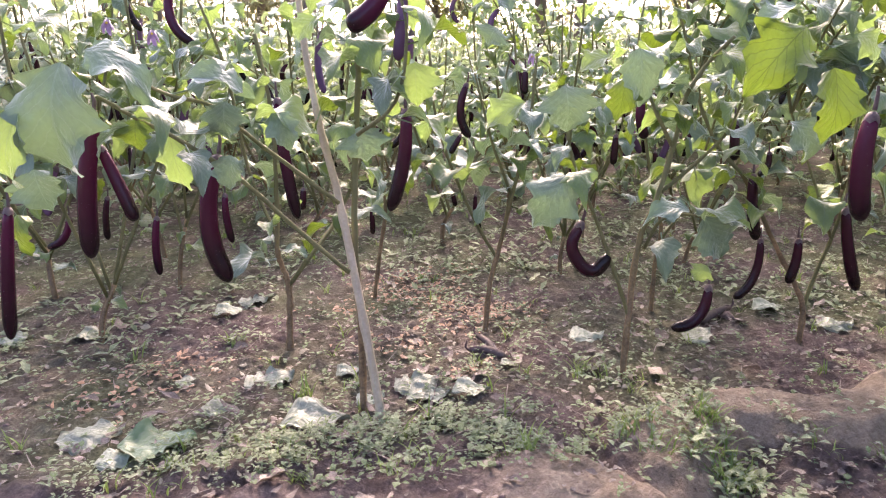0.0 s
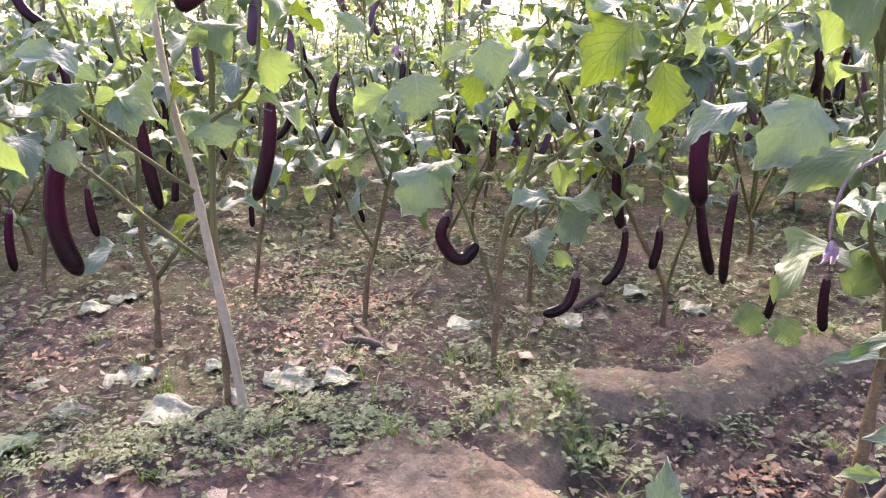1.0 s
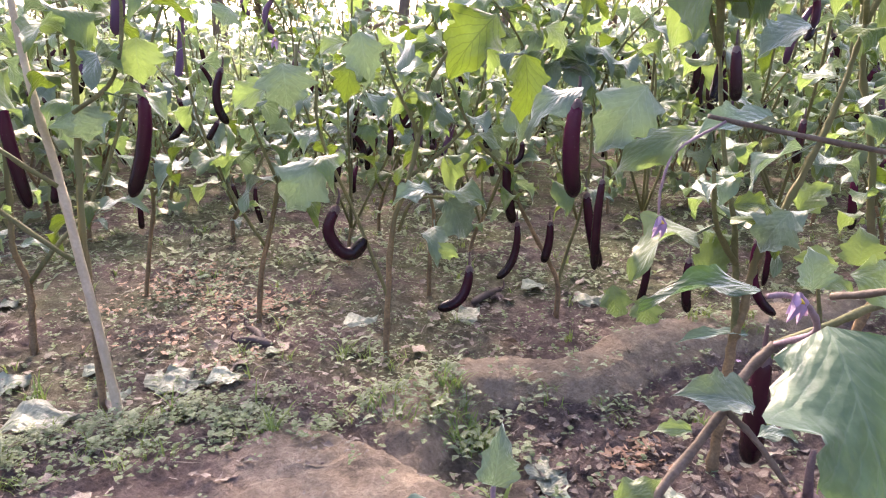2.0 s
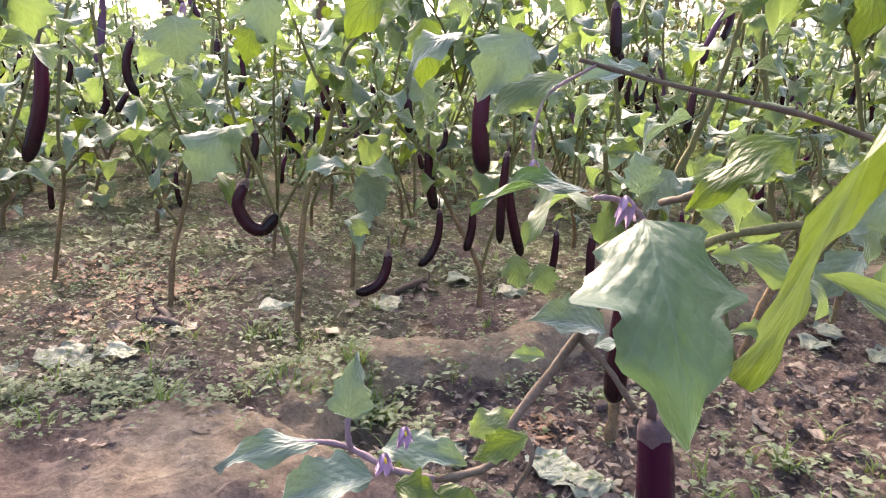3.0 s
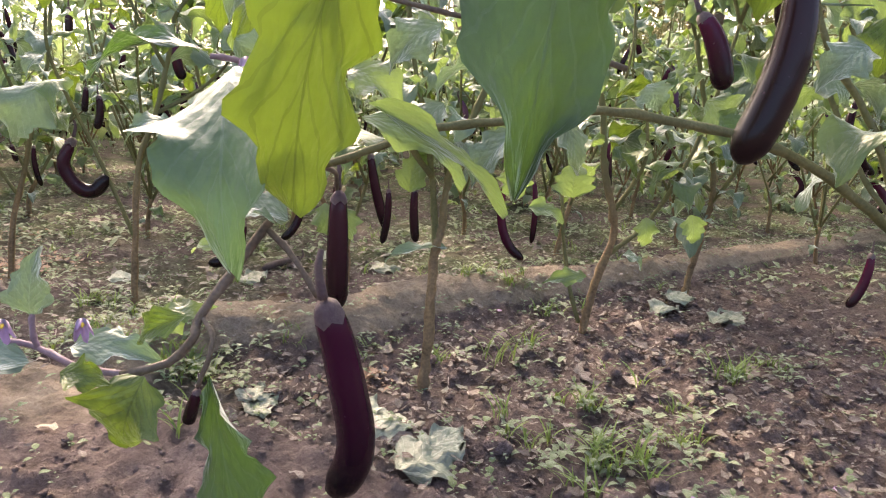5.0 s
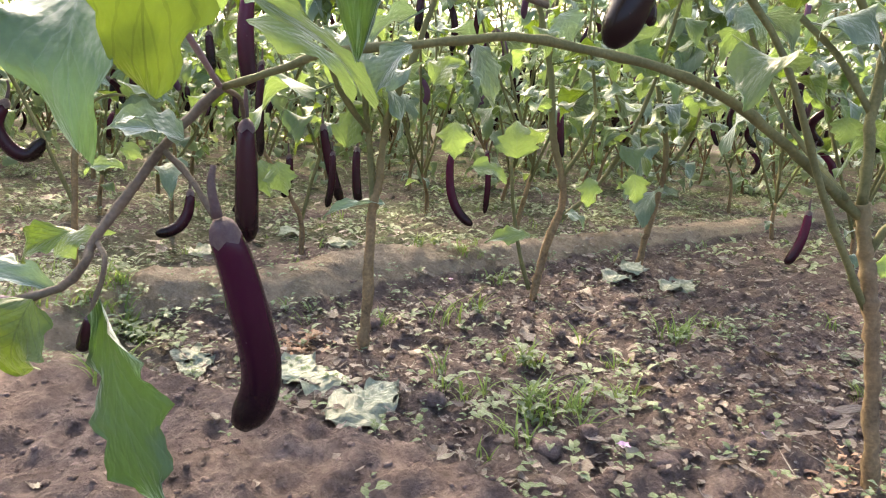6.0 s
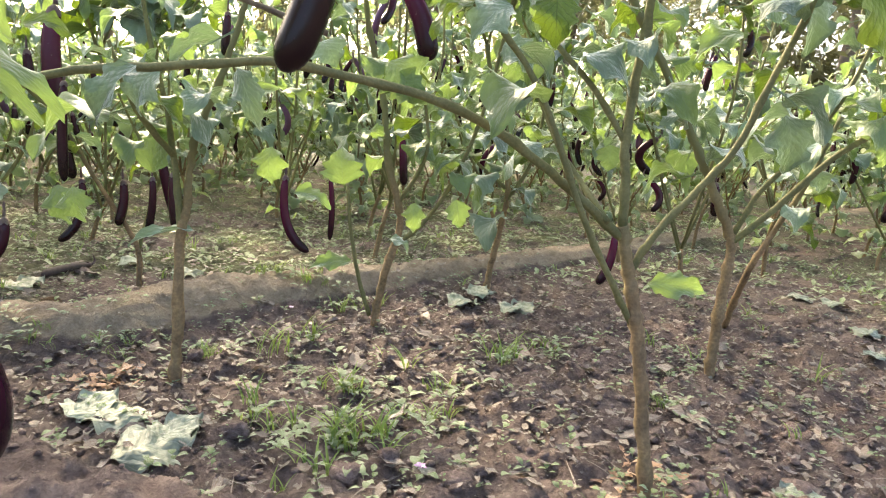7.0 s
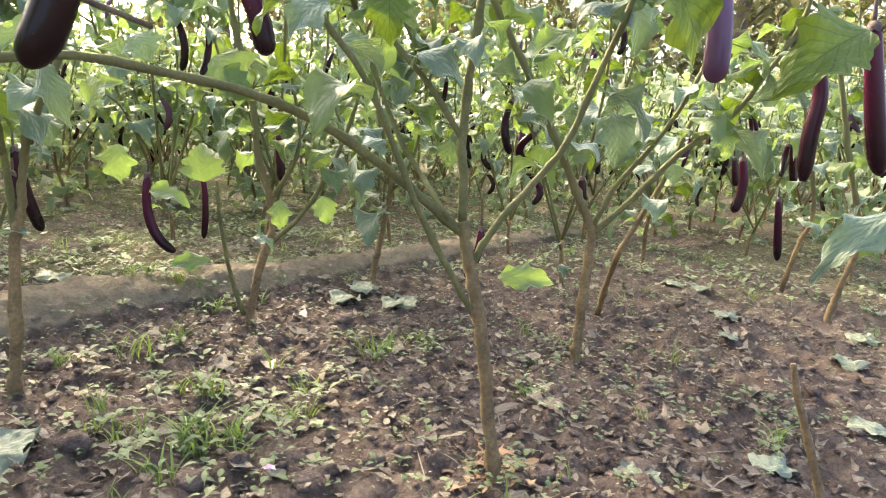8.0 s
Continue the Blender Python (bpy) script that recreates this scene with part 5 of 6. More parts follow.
def pale_litter():
    """Bleached curled flakes of old leaf."""
    rng = random.Random(33)
    bm = bmesh.new()
    uvl = bm.loops.layers.uv.new("blade")
    for k, (x, y) in enumerate(scatter(rng, 2600, -2.4, 4.5, -0.3, 4.2, lambda x, y: (1.0 if y > bund_line(x) else 0.45) * (1.0 - 0.95 * bare_share(x, y)))):
        a = rng.uniform(0, 6.28)
        size = 0.010 + 0.034 * rng.random() ** 2.5
        blade(bm, uvl, Vector((x, y, ground_height(x, y) + 0.004 + size * 0.06)), Vector((math.cos(a), math.sin(a), rng.uniform(-0.2, 0.3))), Vector((rng.uniform(-0.5, 0.5), rng.uniform(-0.5, 0.5), 1)), size, width=rng.uniform(0.2, 0.6), lobes=2, lobe=0.25, bend=rng.uniform(-1.2, 1.0), fold=rng.uniform(-0.4, 0.6), wave=0.14, rows=4, cols=1, seed=k)
    stuff_object("bleached_litter", bm, PALE_LITTER, "bleached pale flakes of dead leaf on the soil", "leaf litter")


def straw():
    rng = random.Random(22)
    bm = bmesh.new()
    uvl = bm.loops.layers.uv.new("blade")
    for k, (x, y) in enumerate(scatter(rng, 4200, -2.2, 4.0, -0.3, 3.8, lambda x, y: (1.0 if y > bund_line(x) else 0.3) * (1.0 - 0.98 * bare_share(x, y)))):
        a = rng.uniform(0, 6.28)
        L = 0.02 + 0.07 * rng.random() ** 2
        blade(bm, uvl, Vector((x, y, ground_height(x, y) + 0.006)), Vector((math.cos(a), math.sin(a), rng.uniform(-0.05, 0.2))), Vector((0, 0, 1)), L, width=0.035, lobes=1, lobe=0, bend=rng.uniform(-0.3, 0.5), fold=0.3, wave=0.02, rows=3, cols=1, seed=k)
    stuff_object("dry_straw", bm, LITTER, "thin dry stalks and straw lying on the soil", "straw")


def clods():
    rng = random.Random(23)
    bm = bmesh.new()
    base = bmesh.new()
    bmesh.ops.create_icosphere(base, subdivisions=1, radius=1.0)
    verts = [v.co.copy() for v in base.verts]
    faces = [[v.index for v in f.verts] for f in base.faces]
    base.free()
    spots = [(x, y, 0.0018 + 0.006 * rng.random() ** 2.6) for x, y in scatter(rng, 8000, -2.2, 4.5, -0.4, 4.0, lambda x, y: 1.0 - 0.92 * bare_share(x, y))]
    spots += [(x, y, 0.002 + 0.008 * rng.random() ** 3.0) for x, y in scatter(rng, 5200, 0.7, 2.9, -0.6, 1.3, dug_share)]
    spots += [(x, y, 0.0016 + 0.004 * rng.random() ** 2) for x, y in scatter(rng, 2200, -0.1, 1.0, -0.1, 0.85, lambda x, y: 1.0 if x < bank_edge(y) + 0.04 else 0.0)]
    for x, y, r in spots:
        z = ground_height(x, y) + r * 0.08
        sq = (rng.uniform(0.8, 1.4), rng.uniform(0.8, 1.4), rng.uniform(0.4, 0.75))
        vs = [bm.verts.new(Vector((x, y, z)) + Vector((c.x * sq[0], c.y * sq[1], c.z * sq[2])) * r * rng.uniform(0.74, 1.2)) for c in verts]
        for f in faces:
            bm.faces.new([vs[i] for i in f])
    stuff_object("soil_clods", bm, CLOD, "crumbly brown clods of dug soil", "soil clods")


def dug_share(x, y):
    """How freshly dug the soil is: the low bed this side of the bund."""
    off = float(bund_line(x)) - y
    return 0.0 if off < 0.1 or x < float(bank_edge(y)) + 0.03 else min(1.0, 0.25 + max(0.0, 0.5 + noise.noise(Vector((x * 2.0, y * 2.0, 1.3)))))


def weed_share(x, y):
    """Where weeds grow thick: the bank's edge by the stake, and patches of both beds."""
    d = math.hypot((x - 0.08) / 0.45, (y - 1.25) / 0.11)
    bank = 1.0 if d < 1 else 0.0
    foot = 0.5 if abs(y - float(bund_line(x)) + 0.15) < 0.05 and x > 0.3 else 0.0
    patch = max(0.0, noise.noise(Vector((x * 2.3, y * 2.3, 4.2))) * 1.6)
    if dug_share(x, y) > 0 and x < 2.6:
        patch *= 0.4
    green = 0.34 if y > float(bund_line(x)) + 0.06 else 0.14 - 0.09 * min(1.0, max(0.0, (x - 1.2) / 0.4))
    face = 0.35 if 0.03 < float(bund_line(x)) - y < 0.16 and x > 0.4 and noise.noise(Vector((x * 9, y * 9, 7.7))) > 0.1 else 0.0
    if face:
        return face
    return min(1.0, max(bank, foot, green + patch * 0.85) * (1 - 0.85 * bare_share(x, y) * (1 - bank)))


def seedlings():
    """Small broad-leaved weeds, a few leaves each."""
    rng = random.Random(24)
    bm = bmesh.new()
    uvl = bm.loops.layers.uv.new("blade")
    for k, (x, y) in enumerate(scatter(rng, 9000, -2.4, 5.0, -0.3, 4.6, weed_share)):
        z = ground_height(x, y)
        tall = rng.uniform(0.008, 0.035)
        turn = rng.uniform(0, 6.28)
        for i in range(rng.choice((3, 4, 5, 6))):
            turn += 2.2
            s = 0.005 + 0.015 * rng.random() ** 2.0
            blade(bm, uvl, Vector((x, y, z + tall * (0.4 + 0.15 * i))), Vector((math.cos(turn), math.sin(turn), rng.uniform(0.0, 0.7))), Vector((0, 0, 1)), s, width=rng.uniform(0.45, 0.85), lobes=2, lobe=0.06, bend=0.7, fold=0.12, wave=0.04, rows=4, cols=1, stalk=0.25, full=0.85, seed=k * 7 + i)
    stuff_object("low_weeds", bm, WEED_LOW, "small broad-leaved green weeds on the soil", "weeds")


def weed_mat():
    """The thick mat of broad-leaved weeds along the edge of the bank."""
    rng = random.Random(27)
    bm = bmesh.new()
    uvl = bm.loops.layers.uv.new("blade")
    k = 0
    while k < 620:
        x, y = rng.uniform(-0.65, 0.62), rng.uniform(1.08, 1.42)
        line = 1.265 + 0.04 * math.sin(3.1 * x + 1.0)
        if abs(y - line) > 0.10 * (0.75 + 0.5 * noise.noise(Vector((x * 6, y * 6, 0.4)))) + 0.015 * rng.random() or rng.random() > (1.0 if -0.3 < x < 0.25 else 0.3) or noise.noise(Vector((x * 11, y * 11, 2.4))) < -0.18:
            continue
        k += 1
        z, tall, turn = ground_height(x, y), rng.uniform(0.005, 0.035), rng.uniform(0, 6.28)
        for i in range(rng.choice((4, 5, 6))):
            turn += 2.1 + rng.uniform(-0.3, 0.3)
            blade(bm, uvl, Vector((x, y, z + tall * (0.35 + 0.13 * i))), Vector((math.cos(turn), math.sin(turn), rng.uniform(-0.05, 0.55))), Vector((0, 0, 1)), rng.uniform(0.006, 0.013 if k % 5 else 0.024), width=rng.uniform(0.25, 0.6), lobes=2, lobe=0.08, bend=0.8, fold=0.2, wave=0.05, rows=4, cols=1, stalk=0.2, seed=k * 7 + i)
    stuff_object("weed_mat", bm, WEED, "dense mat of pale green weeds along the bank's edge", "weeds")


def weed_clumps():
    """Broad-leaved weeds crowding round the grass tufts."""
    rng = random.Random(28)
    bm = bmesh.new()
    uvl = bm.loops.layers.uv.new("blade")
    for n, (cx, cy, _, count) in enumerate(GRASS_CLUMPS):
        for k in range(round(count * 1.5)):
            x, y = cx + rng.gauss(0, 0.055), cy + rng.gauss(0, 0.055)
            z, tall, turn = ground_height(x, y), rng.uniform(0.005, 0.04), rng.uniform(0, 6.28)
            for i in range(rng.choice((3, 4, 5))):
                turn += 2.1 + rng.uniform(-0.3, 0.3)
                blade(bm, uvl, Vector((x, y, z + tall * (0.4 + 0.15 * i))), Vector((math.cos(turn), math.sin(turn), rng.uniform(0, 0.6))), Vector((0, 0, 1)), rng.uniform(0.010, 0.030), width=rng.uniform(0.3, 0.65), lobes=2, lobe=0.06, bend=0.8, fold=0.2, wave=0.04, rows=4, cols=1, stalk=0.25, seed=n * 50 + k * 7 + i)
    stuff_object("weed_clumps", bm, WEED, "clumps of pale broad-leaved weeds among the grass", "weeds")


def sunlit_litter():
    """Drifts of crumbled leaves whose warm rust colour paints in the patches of sun."""
    rng = random.Random(29)
    bm = bmesh.new()
    uvl = bm.loops.layers.uv.new("blade")
    for cx, cy, r, count in SUN_PATCHES:
        for k in range(count):
            x, y = cx + rng.gauss(0, r), cy + rng.gauss(0, r * 0.8)
            a = rng.uniform(0, 6.28)
            blade(bm, uvl, Vector((x, y, ground_height(x, y) + 0.005)), Vector((math.cos(a), math.sin(a), rng.uniform(-0.1, 0.4))), Vector((rng.uniform(-0.5, 0.5), rng.uniform(-0.5, 0.5), 1)), rng.uniform(0.008, 0.028), width=rng.uniform(0.3, 0.75), lobes=2, lobe=0.2, bend=rng.uniform(-1, 1), fold=rng.uniform(-0.3, 0.5), wave=0.12, rows=3, cols=1, seed=k)
    stuff_object("rust_litter", bm, LITTER_SUNLIT, "rust-brown crumbled dead leaves, coloured warm to stand for patches of sun", "leaf litter")


def grass():
    rng = random.Random(25)
    bm = bmesh.new()
    uvl = bm.loops.layers.uv.new("blade")
    tufts = [(x, y, rng.uniform(0.03, 0.07), rng.choice((4, 6, 8))) for x, y in scatter(rng, 260, -2.0, 4.2, -0.2, 4.0, weed_share)]
    tufts += [(rng.uniform(-0.5, 0.6), 1.26 + rng.gauss(0, 0.05), rng.uniform(0.02, 0.05), 5) for _ in range(90)]
    tufts += [(x + rng.uniform(-0.035, 0.035), y + rng.uniform(-0.035, 0.035), h, c) for x, y, h, c in GRASS_CLUMPS for _ in range(4)]
    for k, (x, y, h, count) in enumerate(tufts):
        z = ground_height(x, y)
        for i in range(count):
            a = rng.uniform(0, 6.28)
            s = h * rng.uniform(0.6, 1.3)
            blade(bm, uvl, Vector((x + rng.uniform(-0.012, 0.012), y + rng.uniform(-0.012, 0.012), z - 0.003)), Vector((math.cos(a) * 0.55, math.sin(a) * 0.55, 1)), Vector((-math.cos(a), -math.sin(a), 0.6)), s, width=min(0.075, 0.0042 / s), lobes=1, lobe=0, bend=rng.uniform(0.6, 1.8), fold=0.4, wave=0.01, rows=6, cols=1, seed=k * 9 + i)
    stuff_object("grass_tufts", bm, GRASS, "thin green grass tufts growing between clods", "grass")


def far_weeds():
    """The green film of weeds over the farther rows."""
    rng = random.Random(26)
    bm = bmesh.new()
    uvl = bm.loops.layers.uv.new("blade")
    for k in range(7500):
        d, a = rng.uniform(2.4, 7.5), radians(rng.uniform(-42, 86))
        x, y = 0.4 + d * math.sin(a), -0.2 + d * math.cos(a)
        if noise.noise(Vector((x * 1.6, y * 1.6, 9.1))) < -0.12:
            continue
        z = ground_height(x, y)
        t = rng.uniform(0, 6.28)
        for i in range(2):
            t += 2.6
            blade(bm, uvl, Vector((x, y, z + 0.006)), Vector((math.cos(t), math.sin(t), rng.uniform(0.1, 0.8))), Vector((0, 0, 1)), rng.uniform(0.02, 0.05), width=0.5, lobes=1, lobe=0, bend=0.6, rows=2, cols=1, seed=k)
    stuff_object("far_weeds", bm, WEED, "low green weeds between the farther rows", "weeds")


GRASS_CLUMPS = [(1.115, 0.563, 0.08, 8), (1.144, 0.513, 0.07, 8), (1.27, 0.569, 0.05, 6), (1.217, 0.743, 0.06, 7), (1.087, 1.037, 0.05, 6), (1.207, 0.985, 0.12, 3), (1.414, 1.408, 0.05, 9), (1.509, 1.344, 0.05, 9), (1.562, 1.231, 0.05, 8), (1.67, 0.723, 0.06, 5), (1.806, 0.728, 0.05, 6), (1.725, 0.365, 0.04, 6), (0.568, 1.185, 0.06, 9), (0.591, 1.133, 0.05, 7), (0.54, 1.13, 0.055, 8), (0.63, 1.16, 0.05, 7), (0.80, 1.20, 0.035, 5), (0.93, 1.14, 0.04, 5), (0.45, 1.575, 0.05, 6), (-0.443, 1.944, 0.05, 6), (0.597, 1.254, 0.06, 9), (0.158, 2.403, 0.05, 6), (0.472, 1.614, 0.04, 6), (1.334, 1.028, 0.1, 3), (1.056, 0.665, 0.05, 7), (1.406, 0.625, 0.04, 6), (1.63, 0.697, 0.09, 4)]
# x, y, spread and count of the leaf drifts that paint sun patches
SUN_PATCHES = [(0.274, 2.026, 0.085, 330), (0.118, 2.412, 0.1, 220), (-0.125, 2.161, 0.06, 60), (-0.625, 1.674, 0.09, 110), (-0.546, 1.847, 0.07, 80), (0.076, 2.244, 0.1, 160), (0.011, 1.827, 0.07, 70), (0.89, 1.005, 0.032, 110), (0.186, 1.635, 0.04, 40), (1.403, 0.206, 0.05, 40)]
litter()
pale_litter()
straw()
clods()
seedlings()
weed_mat()
weed_clumps()
sunlit_litter()
grass()
far_weeds()


DRY_SHAPES = [blade_mesh("dry_leaf", DRY_LEAF, rows=18, cols=7, width=w, lobes=3.5, lobe=0.12, crumple=0.12, bend=b, fold=f, wave=wv, seed=900 + i, curl=c) for i, (w, b, f, wv, c) in enumerate(
    ((0.95, 0.4, -0.2, 0.13, 0.03), (0.85, -0.3, 0.15, 0.14, 0.06), (0.7, 0.5, 0.25, 0.13, 0.0), (0.9, 0.2, -0.1, 0.16, 0.06)))]


GREEN_SHAPE = blade_mesh("fresh_leaf", LEAF_MID, rows=18, cols=7, width=0.75, lobes=3.5, lobe=0.14, crumple=0.09, bend=0.4, fold=0.15, wave=0.13, seed=911, curl=0.03)


def dry_leaf(x, y, size, turn, kind=0, lift=0.012, mesh=None, label="crumpled pale grey-green fallen eggplant leaf on the soil"):
    ob = new("fallen_leaf", mesh or DRY_SHAPES[kind])
    z = max(ground_height(x + dx * size * 0.3, y + dy * size * 0.3) for dx, dy in ((0, 0), (math.cos(turn), math.sin(turn)), (0.7, -0.7), (-0.7, 0.7)))
    a = Vector((math.cos(turn), math.sin(turn), 0.03))
    ob.matrix_basis = basis((x - a.x * size / 2, y - a.y * size / 2, z + lift * size / 0.13 * 0.5), a, Vector((0.05, -0.05, 1)), size, size, size * 0.7)
    tagged(ob, label, "fallen leaf", "fallen leaves")


dry_leaf(-0.649, 1.421, 0.13, 0.3, 0)
dry_leaf(-0.489, 1.339, 0.15, 0.2, mesh=GREEN_SHAPE, label="limp dark green fallen eggplant leaf on the soil")
dry_leaf(-0.192, 1.386, 0.16, 0.1, 2)
dry_leaf(0.035, 1.549, 0.12, 0.3, 1)
dry_leaf(-0.072, 1.493, 0.08, 0.9, 3)
dry_leaf(-0.315, 1.646, 0.13, 0.4, 1)
dry_leaf(-0.415, 1.511, 0.09, 0.2, 3)
dry_leaf(-0.877, 2.073, 0.11, 0.1, 2)
dry_leaf(-0.562, 1.303, 0.075, 0.5, 3)
dry_leaf(-0.499, 2.187, 0.12, 0.5, 2)
dry_leaf(-1.086, 2.072, 0.1, 0.1, 3)
dry_leaf(-0.442, 2.283, 0.1, 0.2, 1)
dry_leaf(-0.124, 1.673, 0.08, 0.6, 2)
dry_leaf(0.543, 1.813, 0.12, 0.3, 3)
dry_leaf(1.228, 2.017, 0.12, 0.2, 2)
dry_leaf(1.343, 1.851, 0.13, 0.2, 3)
dry_leaf(0.887, 1.837, 0.12, 0.4, 1)
dry_leaf(-0.526, 1.701, 0.06, 0.8, 0)
dry_leaf(0.274, 1.64, 0.05, 0.2, 2)
dry_leaf(0.15, 1.471, 0.1, 0.1, 2)
dry_leaf(0.852, 0.811, 0.12, 2.6, 0)
dry_leaf(0.878, 0.668, 0.14, 0.2, 3)
dry_leaf(0.695, 0.983, 0.08, 0.4, 1)
dry_leaf(1.899, 1.131, 0.13, 0.3, 2)
dry_leaf(1.998, 0.995, 0.12, 0.1, 1)
dry_leaf(2.056, 1.211, 0.09, 0.8, 3)
dry_leaf(2.716, 0.318, 0.09, 0.2, 3)
dry_leaf(2.425, 0.221, 0.06, 0.5, 1)
dry_leaf(3.009, 0.521, 0.1, 0.1, 2)
dry_leaf(3.032, 0.636, 0.1, 0.2, 0)
dry_leaf(2.773, -0.03, 0.1, 0.1, 3)
dry_leaf(2.468, -0.051, 0.11, 0.5, 2)
dry_leaf(2.057, -0.172, 0.09, 0.3, 0)
dry_leaf(1.573, 0.045, 0.08, 0.3, 1)
dry_leaf(1.759, -0.094, 0.08, 0.2, 3)
dry_leaf(1.956, 0.987, 0.1, 0.3, 2)
dry_leaf(1.988, 1.173, 0.11, 0.2, 1)
dry_leaf(0.839, 0.872, 0.11, 0.5, 1)
dry_leaf(0.057, 1.472, 0.12, 0.2, 2)
dry_leaf(0.696, 1.025, 0.08, 1.2, 3)
dry_leaf(0.92, 0.707, 0.1, 0.3, 1)


def loose_fruit(top, tip, radius, bow, label):
    ob = new("fallen_eggplant")
    ob.location = top
    tagged(ob, label, "eggplant", "fallen eggplants")
    a = Vector((0, 0, 0))
    bm, down = fruit_mesh(a, Vector(tip) - Vector(top), radius, Vector(bow))
    part("body", bm, WITHERED, ob)
    part("calyx", calyx_mesh(a, down, radius * 0.85), CALYX, ob, "withered brown calyx")


loose_fruit((0.196, 1.734, 0.07), (0.275, 1.679, 0.066), 0.012, (0, 0.02, 0), "shrivelled dark eggplant fallen on the soil")
loose_fruit((0.228, 1.827, 0.07), (0.252, 1.712, 0.068), 0.01, (0.01, 0, 0), "shrivelled dark eggplant fallen on the soil")
loose_fruit((1.089, 2.018, 0.02), (0.94, 1.92, 0.02), 0.013, (0.0, 0.01, 0), "shrivelled dark eggplant fallen on the soil")


def petals(x, y, size):
    ob = new("fallen_flower")
    ob.location = (x, y, ground_height(x, y) + 0.006)
    tagged(ob, "withered violet flower fallen on the soil", "fallen flower", "fallen flowers")
    bm = bmesh.new()
    uvl = bm.loops.layers.uv.new("blade")
    for k in range(5):
        a = k * 1.257
        blade(bm, uvl, Vector((0, 0, 0)), Vector((math.cos(a), math.sin(a), 0.9)), Vector((-math.cos(a), -math.sin(a), 0.8)), size, width=0.8, lobes=1, lobe=0, bend=1.2, fold=0.2, wave=0.1, rows=5, cols=2, seed=k)
    part("petal", bm, PETAL, ob)


petals(1.156, 0.4, 0.014)
petals(1.386, 0.33, 0.012)
petals(-0.277, 1.301, 0.012)
petals(1.392, 1.246, 0.01)


def clod_shape(seed):
    bm = bmesh.new()
    bmesh.ops.create_icosphere(bm, subdivisions=2, radius=1.0)
    for v in bm.verts:
        v.co *= 1 + 0.45 * noise.noise(v.co * 1.3 + Vector((seed * 3.1, 0, 0))) + 0.24 * noise.noise(v.co * 3.2 + Vector((0, seed * 2.3, 0)))
        v.co.z *= 0.68
    return mesh_of("clod", bm, LUMP)


CLOD_SHAPES = [clod_shape(i) for i in range(7)]


def clod(x, y, r, rng):
    ob = new("clod", CLOD_SHAPES[rng.randrange(7)])
    ob.matrix_basis = Matrix.Translation((x, y, ground_height(x, y) + r * 0.2)) @ Matrix.Rotation(rng.uniform(0, 6.28), 4, "Z") @ Matrix.Diagonal((r * rng.uniform(0.85, 1.25), r * rng.uniform(0.85, 1.2), r * rng.uniform(0.8, 1.1), 1))
    tagged(ob, "rounded lump of brown soil on the dug bed, brightened against its shaded side", "soil clod", "large clods")


def large_clods():
    rng = random.Random(61)
    for x, y, r in ((0.985, 0.651, 0.022), (1.713, 0.918, 0.02), (1.317, 0.661, 0.016), (1.597, 0.048, 0.03), (1.189, 0.361, 0.02), (1.3, 0.343, 0.018), (1.073, 0.463, 0.022), (1.063, 1.982, 0.025), (1.136, 0.451, 0.018), (1.453, 0.139, 0.02)):
        clod(x, y, r, rng)
    for x, y in scatter(rng, 70, 0.75, 2.5, -0.3, 1.1, dug_share):
        clod(x, y, 0.006 + 0.012 * rng.random() ** 2, rng)


large_clods()


def stick(name, label, pts, r0, r1):
    ob = new(name)
    ob.location = pts[0]
    tagged(ob, label, "stick")
    path = smooth_path([Vector(q) - ob.location for q in pts], 5)
    n = len(path) - 1
    bm = bmesh.new()
    tube(bm, path, [(r0 + (r1 - r0) * i / n) * (1.2 if i % 6 == 3 else 1) for i in range(n + 1)], 7, 0.08, 5)
    part("shaft", bm, STEM, ob)


stick("dead_twig", "thin pale dead twig standing in the soil", [(1.596, -0.21, 0), (1.582, -0.194, 0.062), (1.562, -0.172, 0.145), (1.549, -0.158, 0.196), (1.542, -0.15, 0.236)], 0.0065, 0.004)
stick("fallen_stick", "dark fallen stick lying on the litter", [(-0.309, 1.34, 0.09), (-0.254, 1.313, 0.085), (-0.188, 1.318, 0.09), (-0.099, 1.32, 0.09)], 0.005, 0.004)


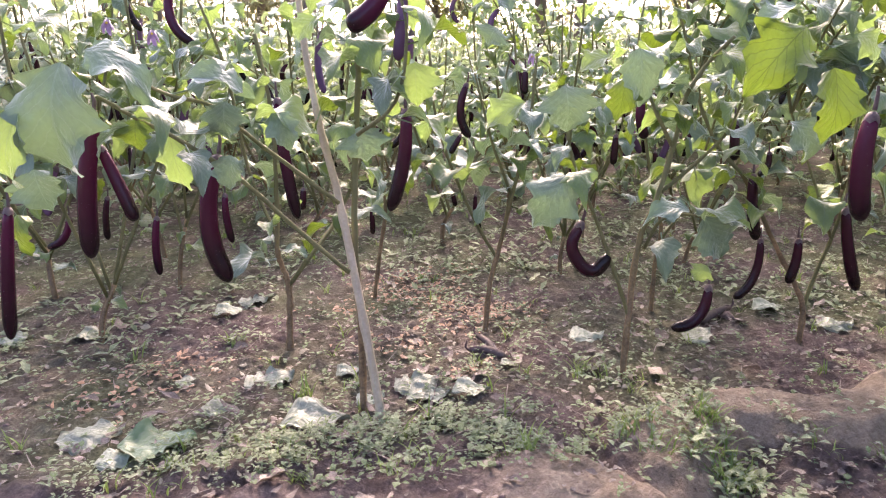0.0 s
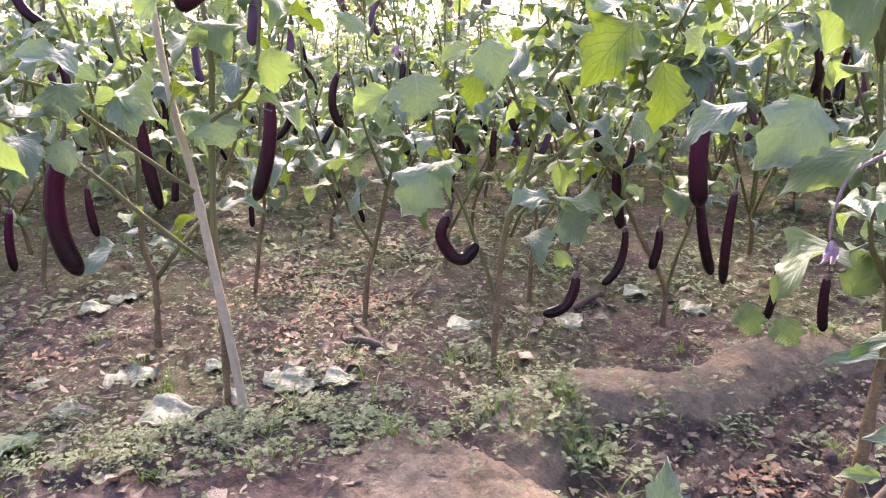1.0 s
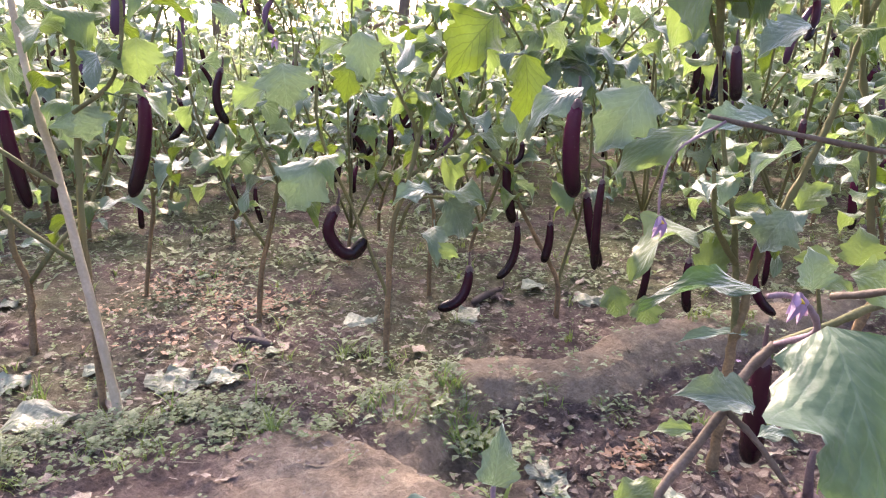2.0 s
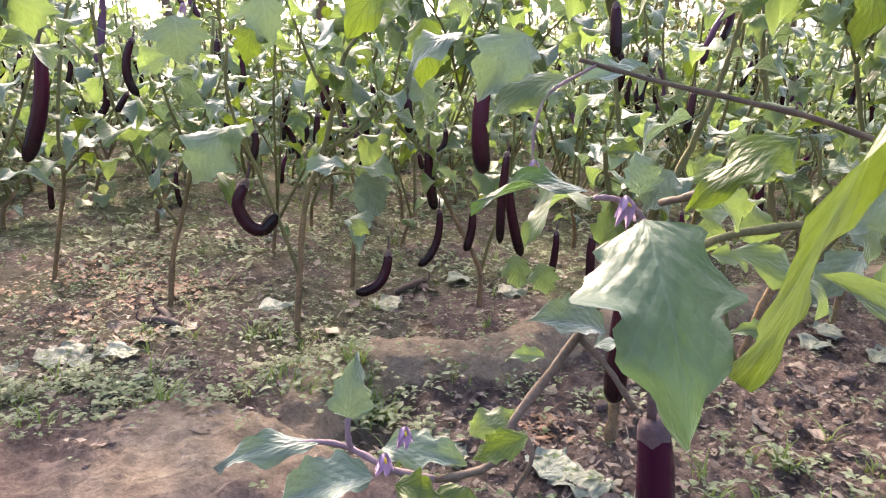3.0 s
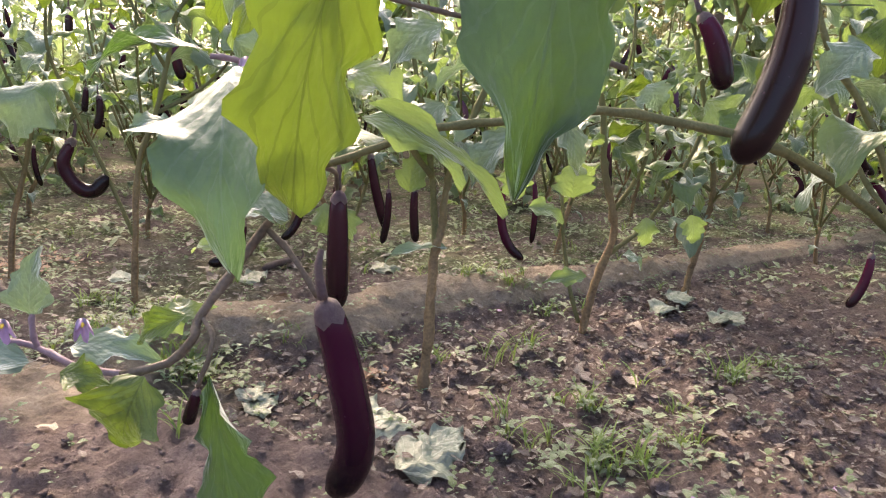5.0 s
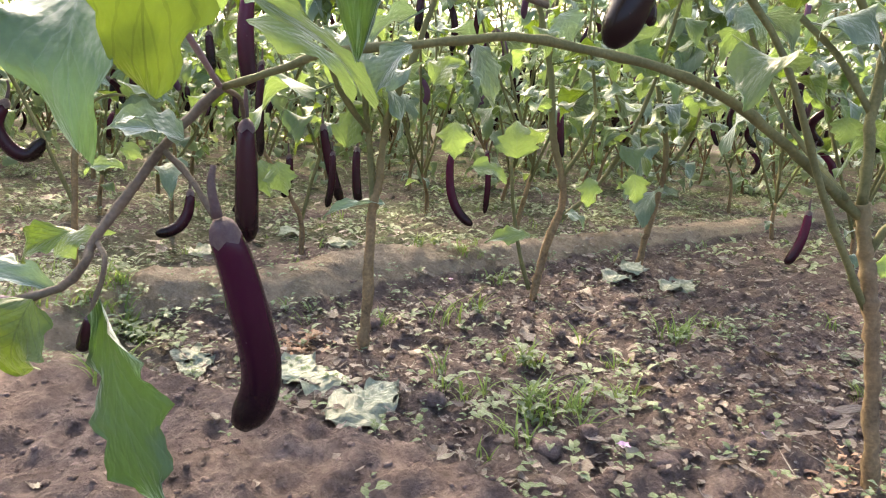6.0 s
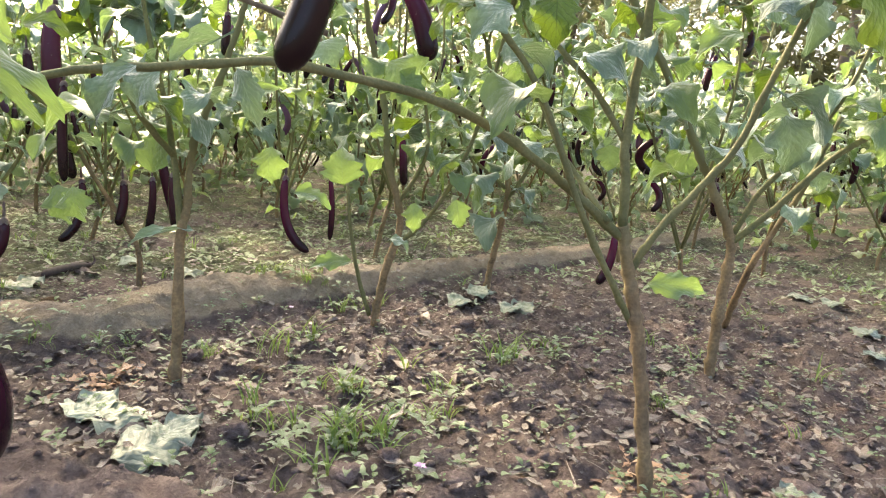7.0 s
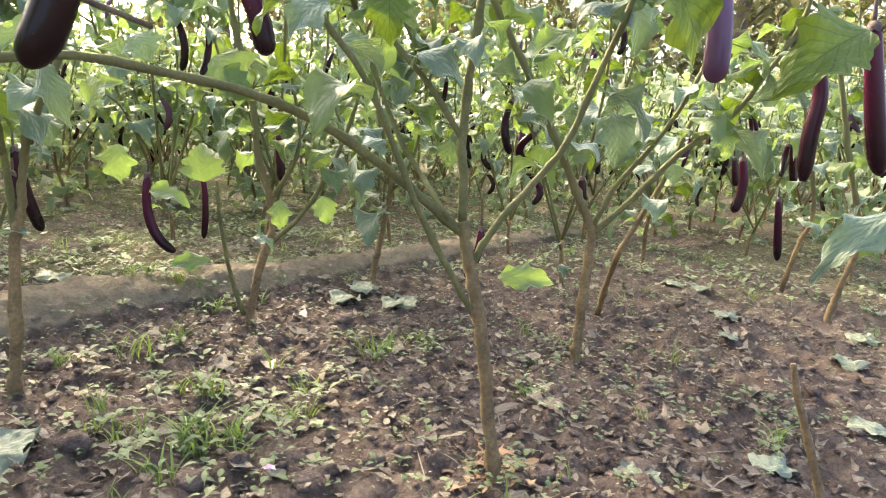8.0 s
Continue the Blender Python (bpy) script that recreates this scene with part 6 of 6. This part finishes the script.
# ---- trees beyond the field ----
def tree(seed, height, label):
    rng = random.Random(seed)
    ob = new("tree")
    tagged(ob, label, "tree", "trees behind the field")
    wood = bmesh.new()
    trunk = smooth_path([Vector((0, 0, -0.2)), Vector((rng.uniform(-0.2, 0.2), 0.1, height * 0.25)), Vector((rng.uniform(-0.3, 0.3), 0, height * 0.55)), Vector((rng.uniform(-0.5, 0.5), 0.2, height * 0.85))], 5)
    n = len(trunk) - 1
    tube(wood, trunk, [0.024 * height * (1.15 - i / n) for i in range(n + 1)], 9, 0.07, seed)
    tips = [trunk[-1]]
    for i in range(9):
        q = trunk[rng.randrange(4, n)]
        a = rng.uniform(0, 6.28)
        e = q + Vector((math.cos(a), math.sin(a), rng.uniform(0.25, 0.9))) * height * rng.uniform(0.16, 0.3)
        limb = smooth_path([q, q.lerp(e, 0.5) + Vector((0, 0, 0.15)), e], 4)
        tube(wood, limb, [0.008 * height * (1.1 - k / (len(limb) - 1)) for k in range(len(limb))], 6)
        tips += [e, limb[len(limb) // 2]]
    part("trunk", wood, TREE_BARK, ob)
    bm = bmesh.new()
    uvl = bm.loops.layers.uv.new("blade")
    for c in tips:
        for k in range(110):
            d = Vector((rng.gauss(0, 1), rng.gauss(0, 1), rng.gauss(0, 0.75))) * height * 0.062
            blade(bm, uvl, c + d, Vector((rng.uniform(-1, 1), rng.uniform(-1, 1), rng.uniform(-1, 0.2))), Vector((rng.uniform(-1, 1), rng.uniform(-1, 1), 1)), rng.uniform(0.18, 0.34), width=0.5, lobes=1, lobe=0, rows=2, cols=1, seed=k)
    part("crown", bm, TREE_LEAF, ob)
    return ob


def tree_line():
    rng = random.Random(77)
    kinds = [tree(40, 9.0, "tall leafy tree behind the field"), tree(41, 7.0, "spreading tree with thin limbs behind the field"), tree(43, 11.0, "tall tree with a straight dark trunk")]
    for i in range(26):
        bearing = radians(-48 + i * 5.6 + rng.uniform(-2, 2))
        dist = rng.uniform(15, 27)
        x, y = 0.4 + dist * math.sin(bearing), dist * math.cos(bearing)
        m = Matrix.Translation((x, y, 0)) @ Matrix.Rotation(rng.uniform(0, 6.28), 4, "Z")
        if i < 3:
            kinds[i].matrix_basis = m
        else:
            copy_thing(kinds[i % 3], m)
    for i in range(9):
        bearing = radians(40 + i * 6.0 + rng.uniform(-1.5, 1.5))
        dist = rng.uniform(18, 28)
        copy_thing(kinds[i % 2], Matrix.Translation((0.4 + dist * math.sin(bearing), dist * math.cos(bearing), -0.4)) @ Matrix.Rotation(rng.uniform(0, 6.28), 4, "Z"))


tree_line()
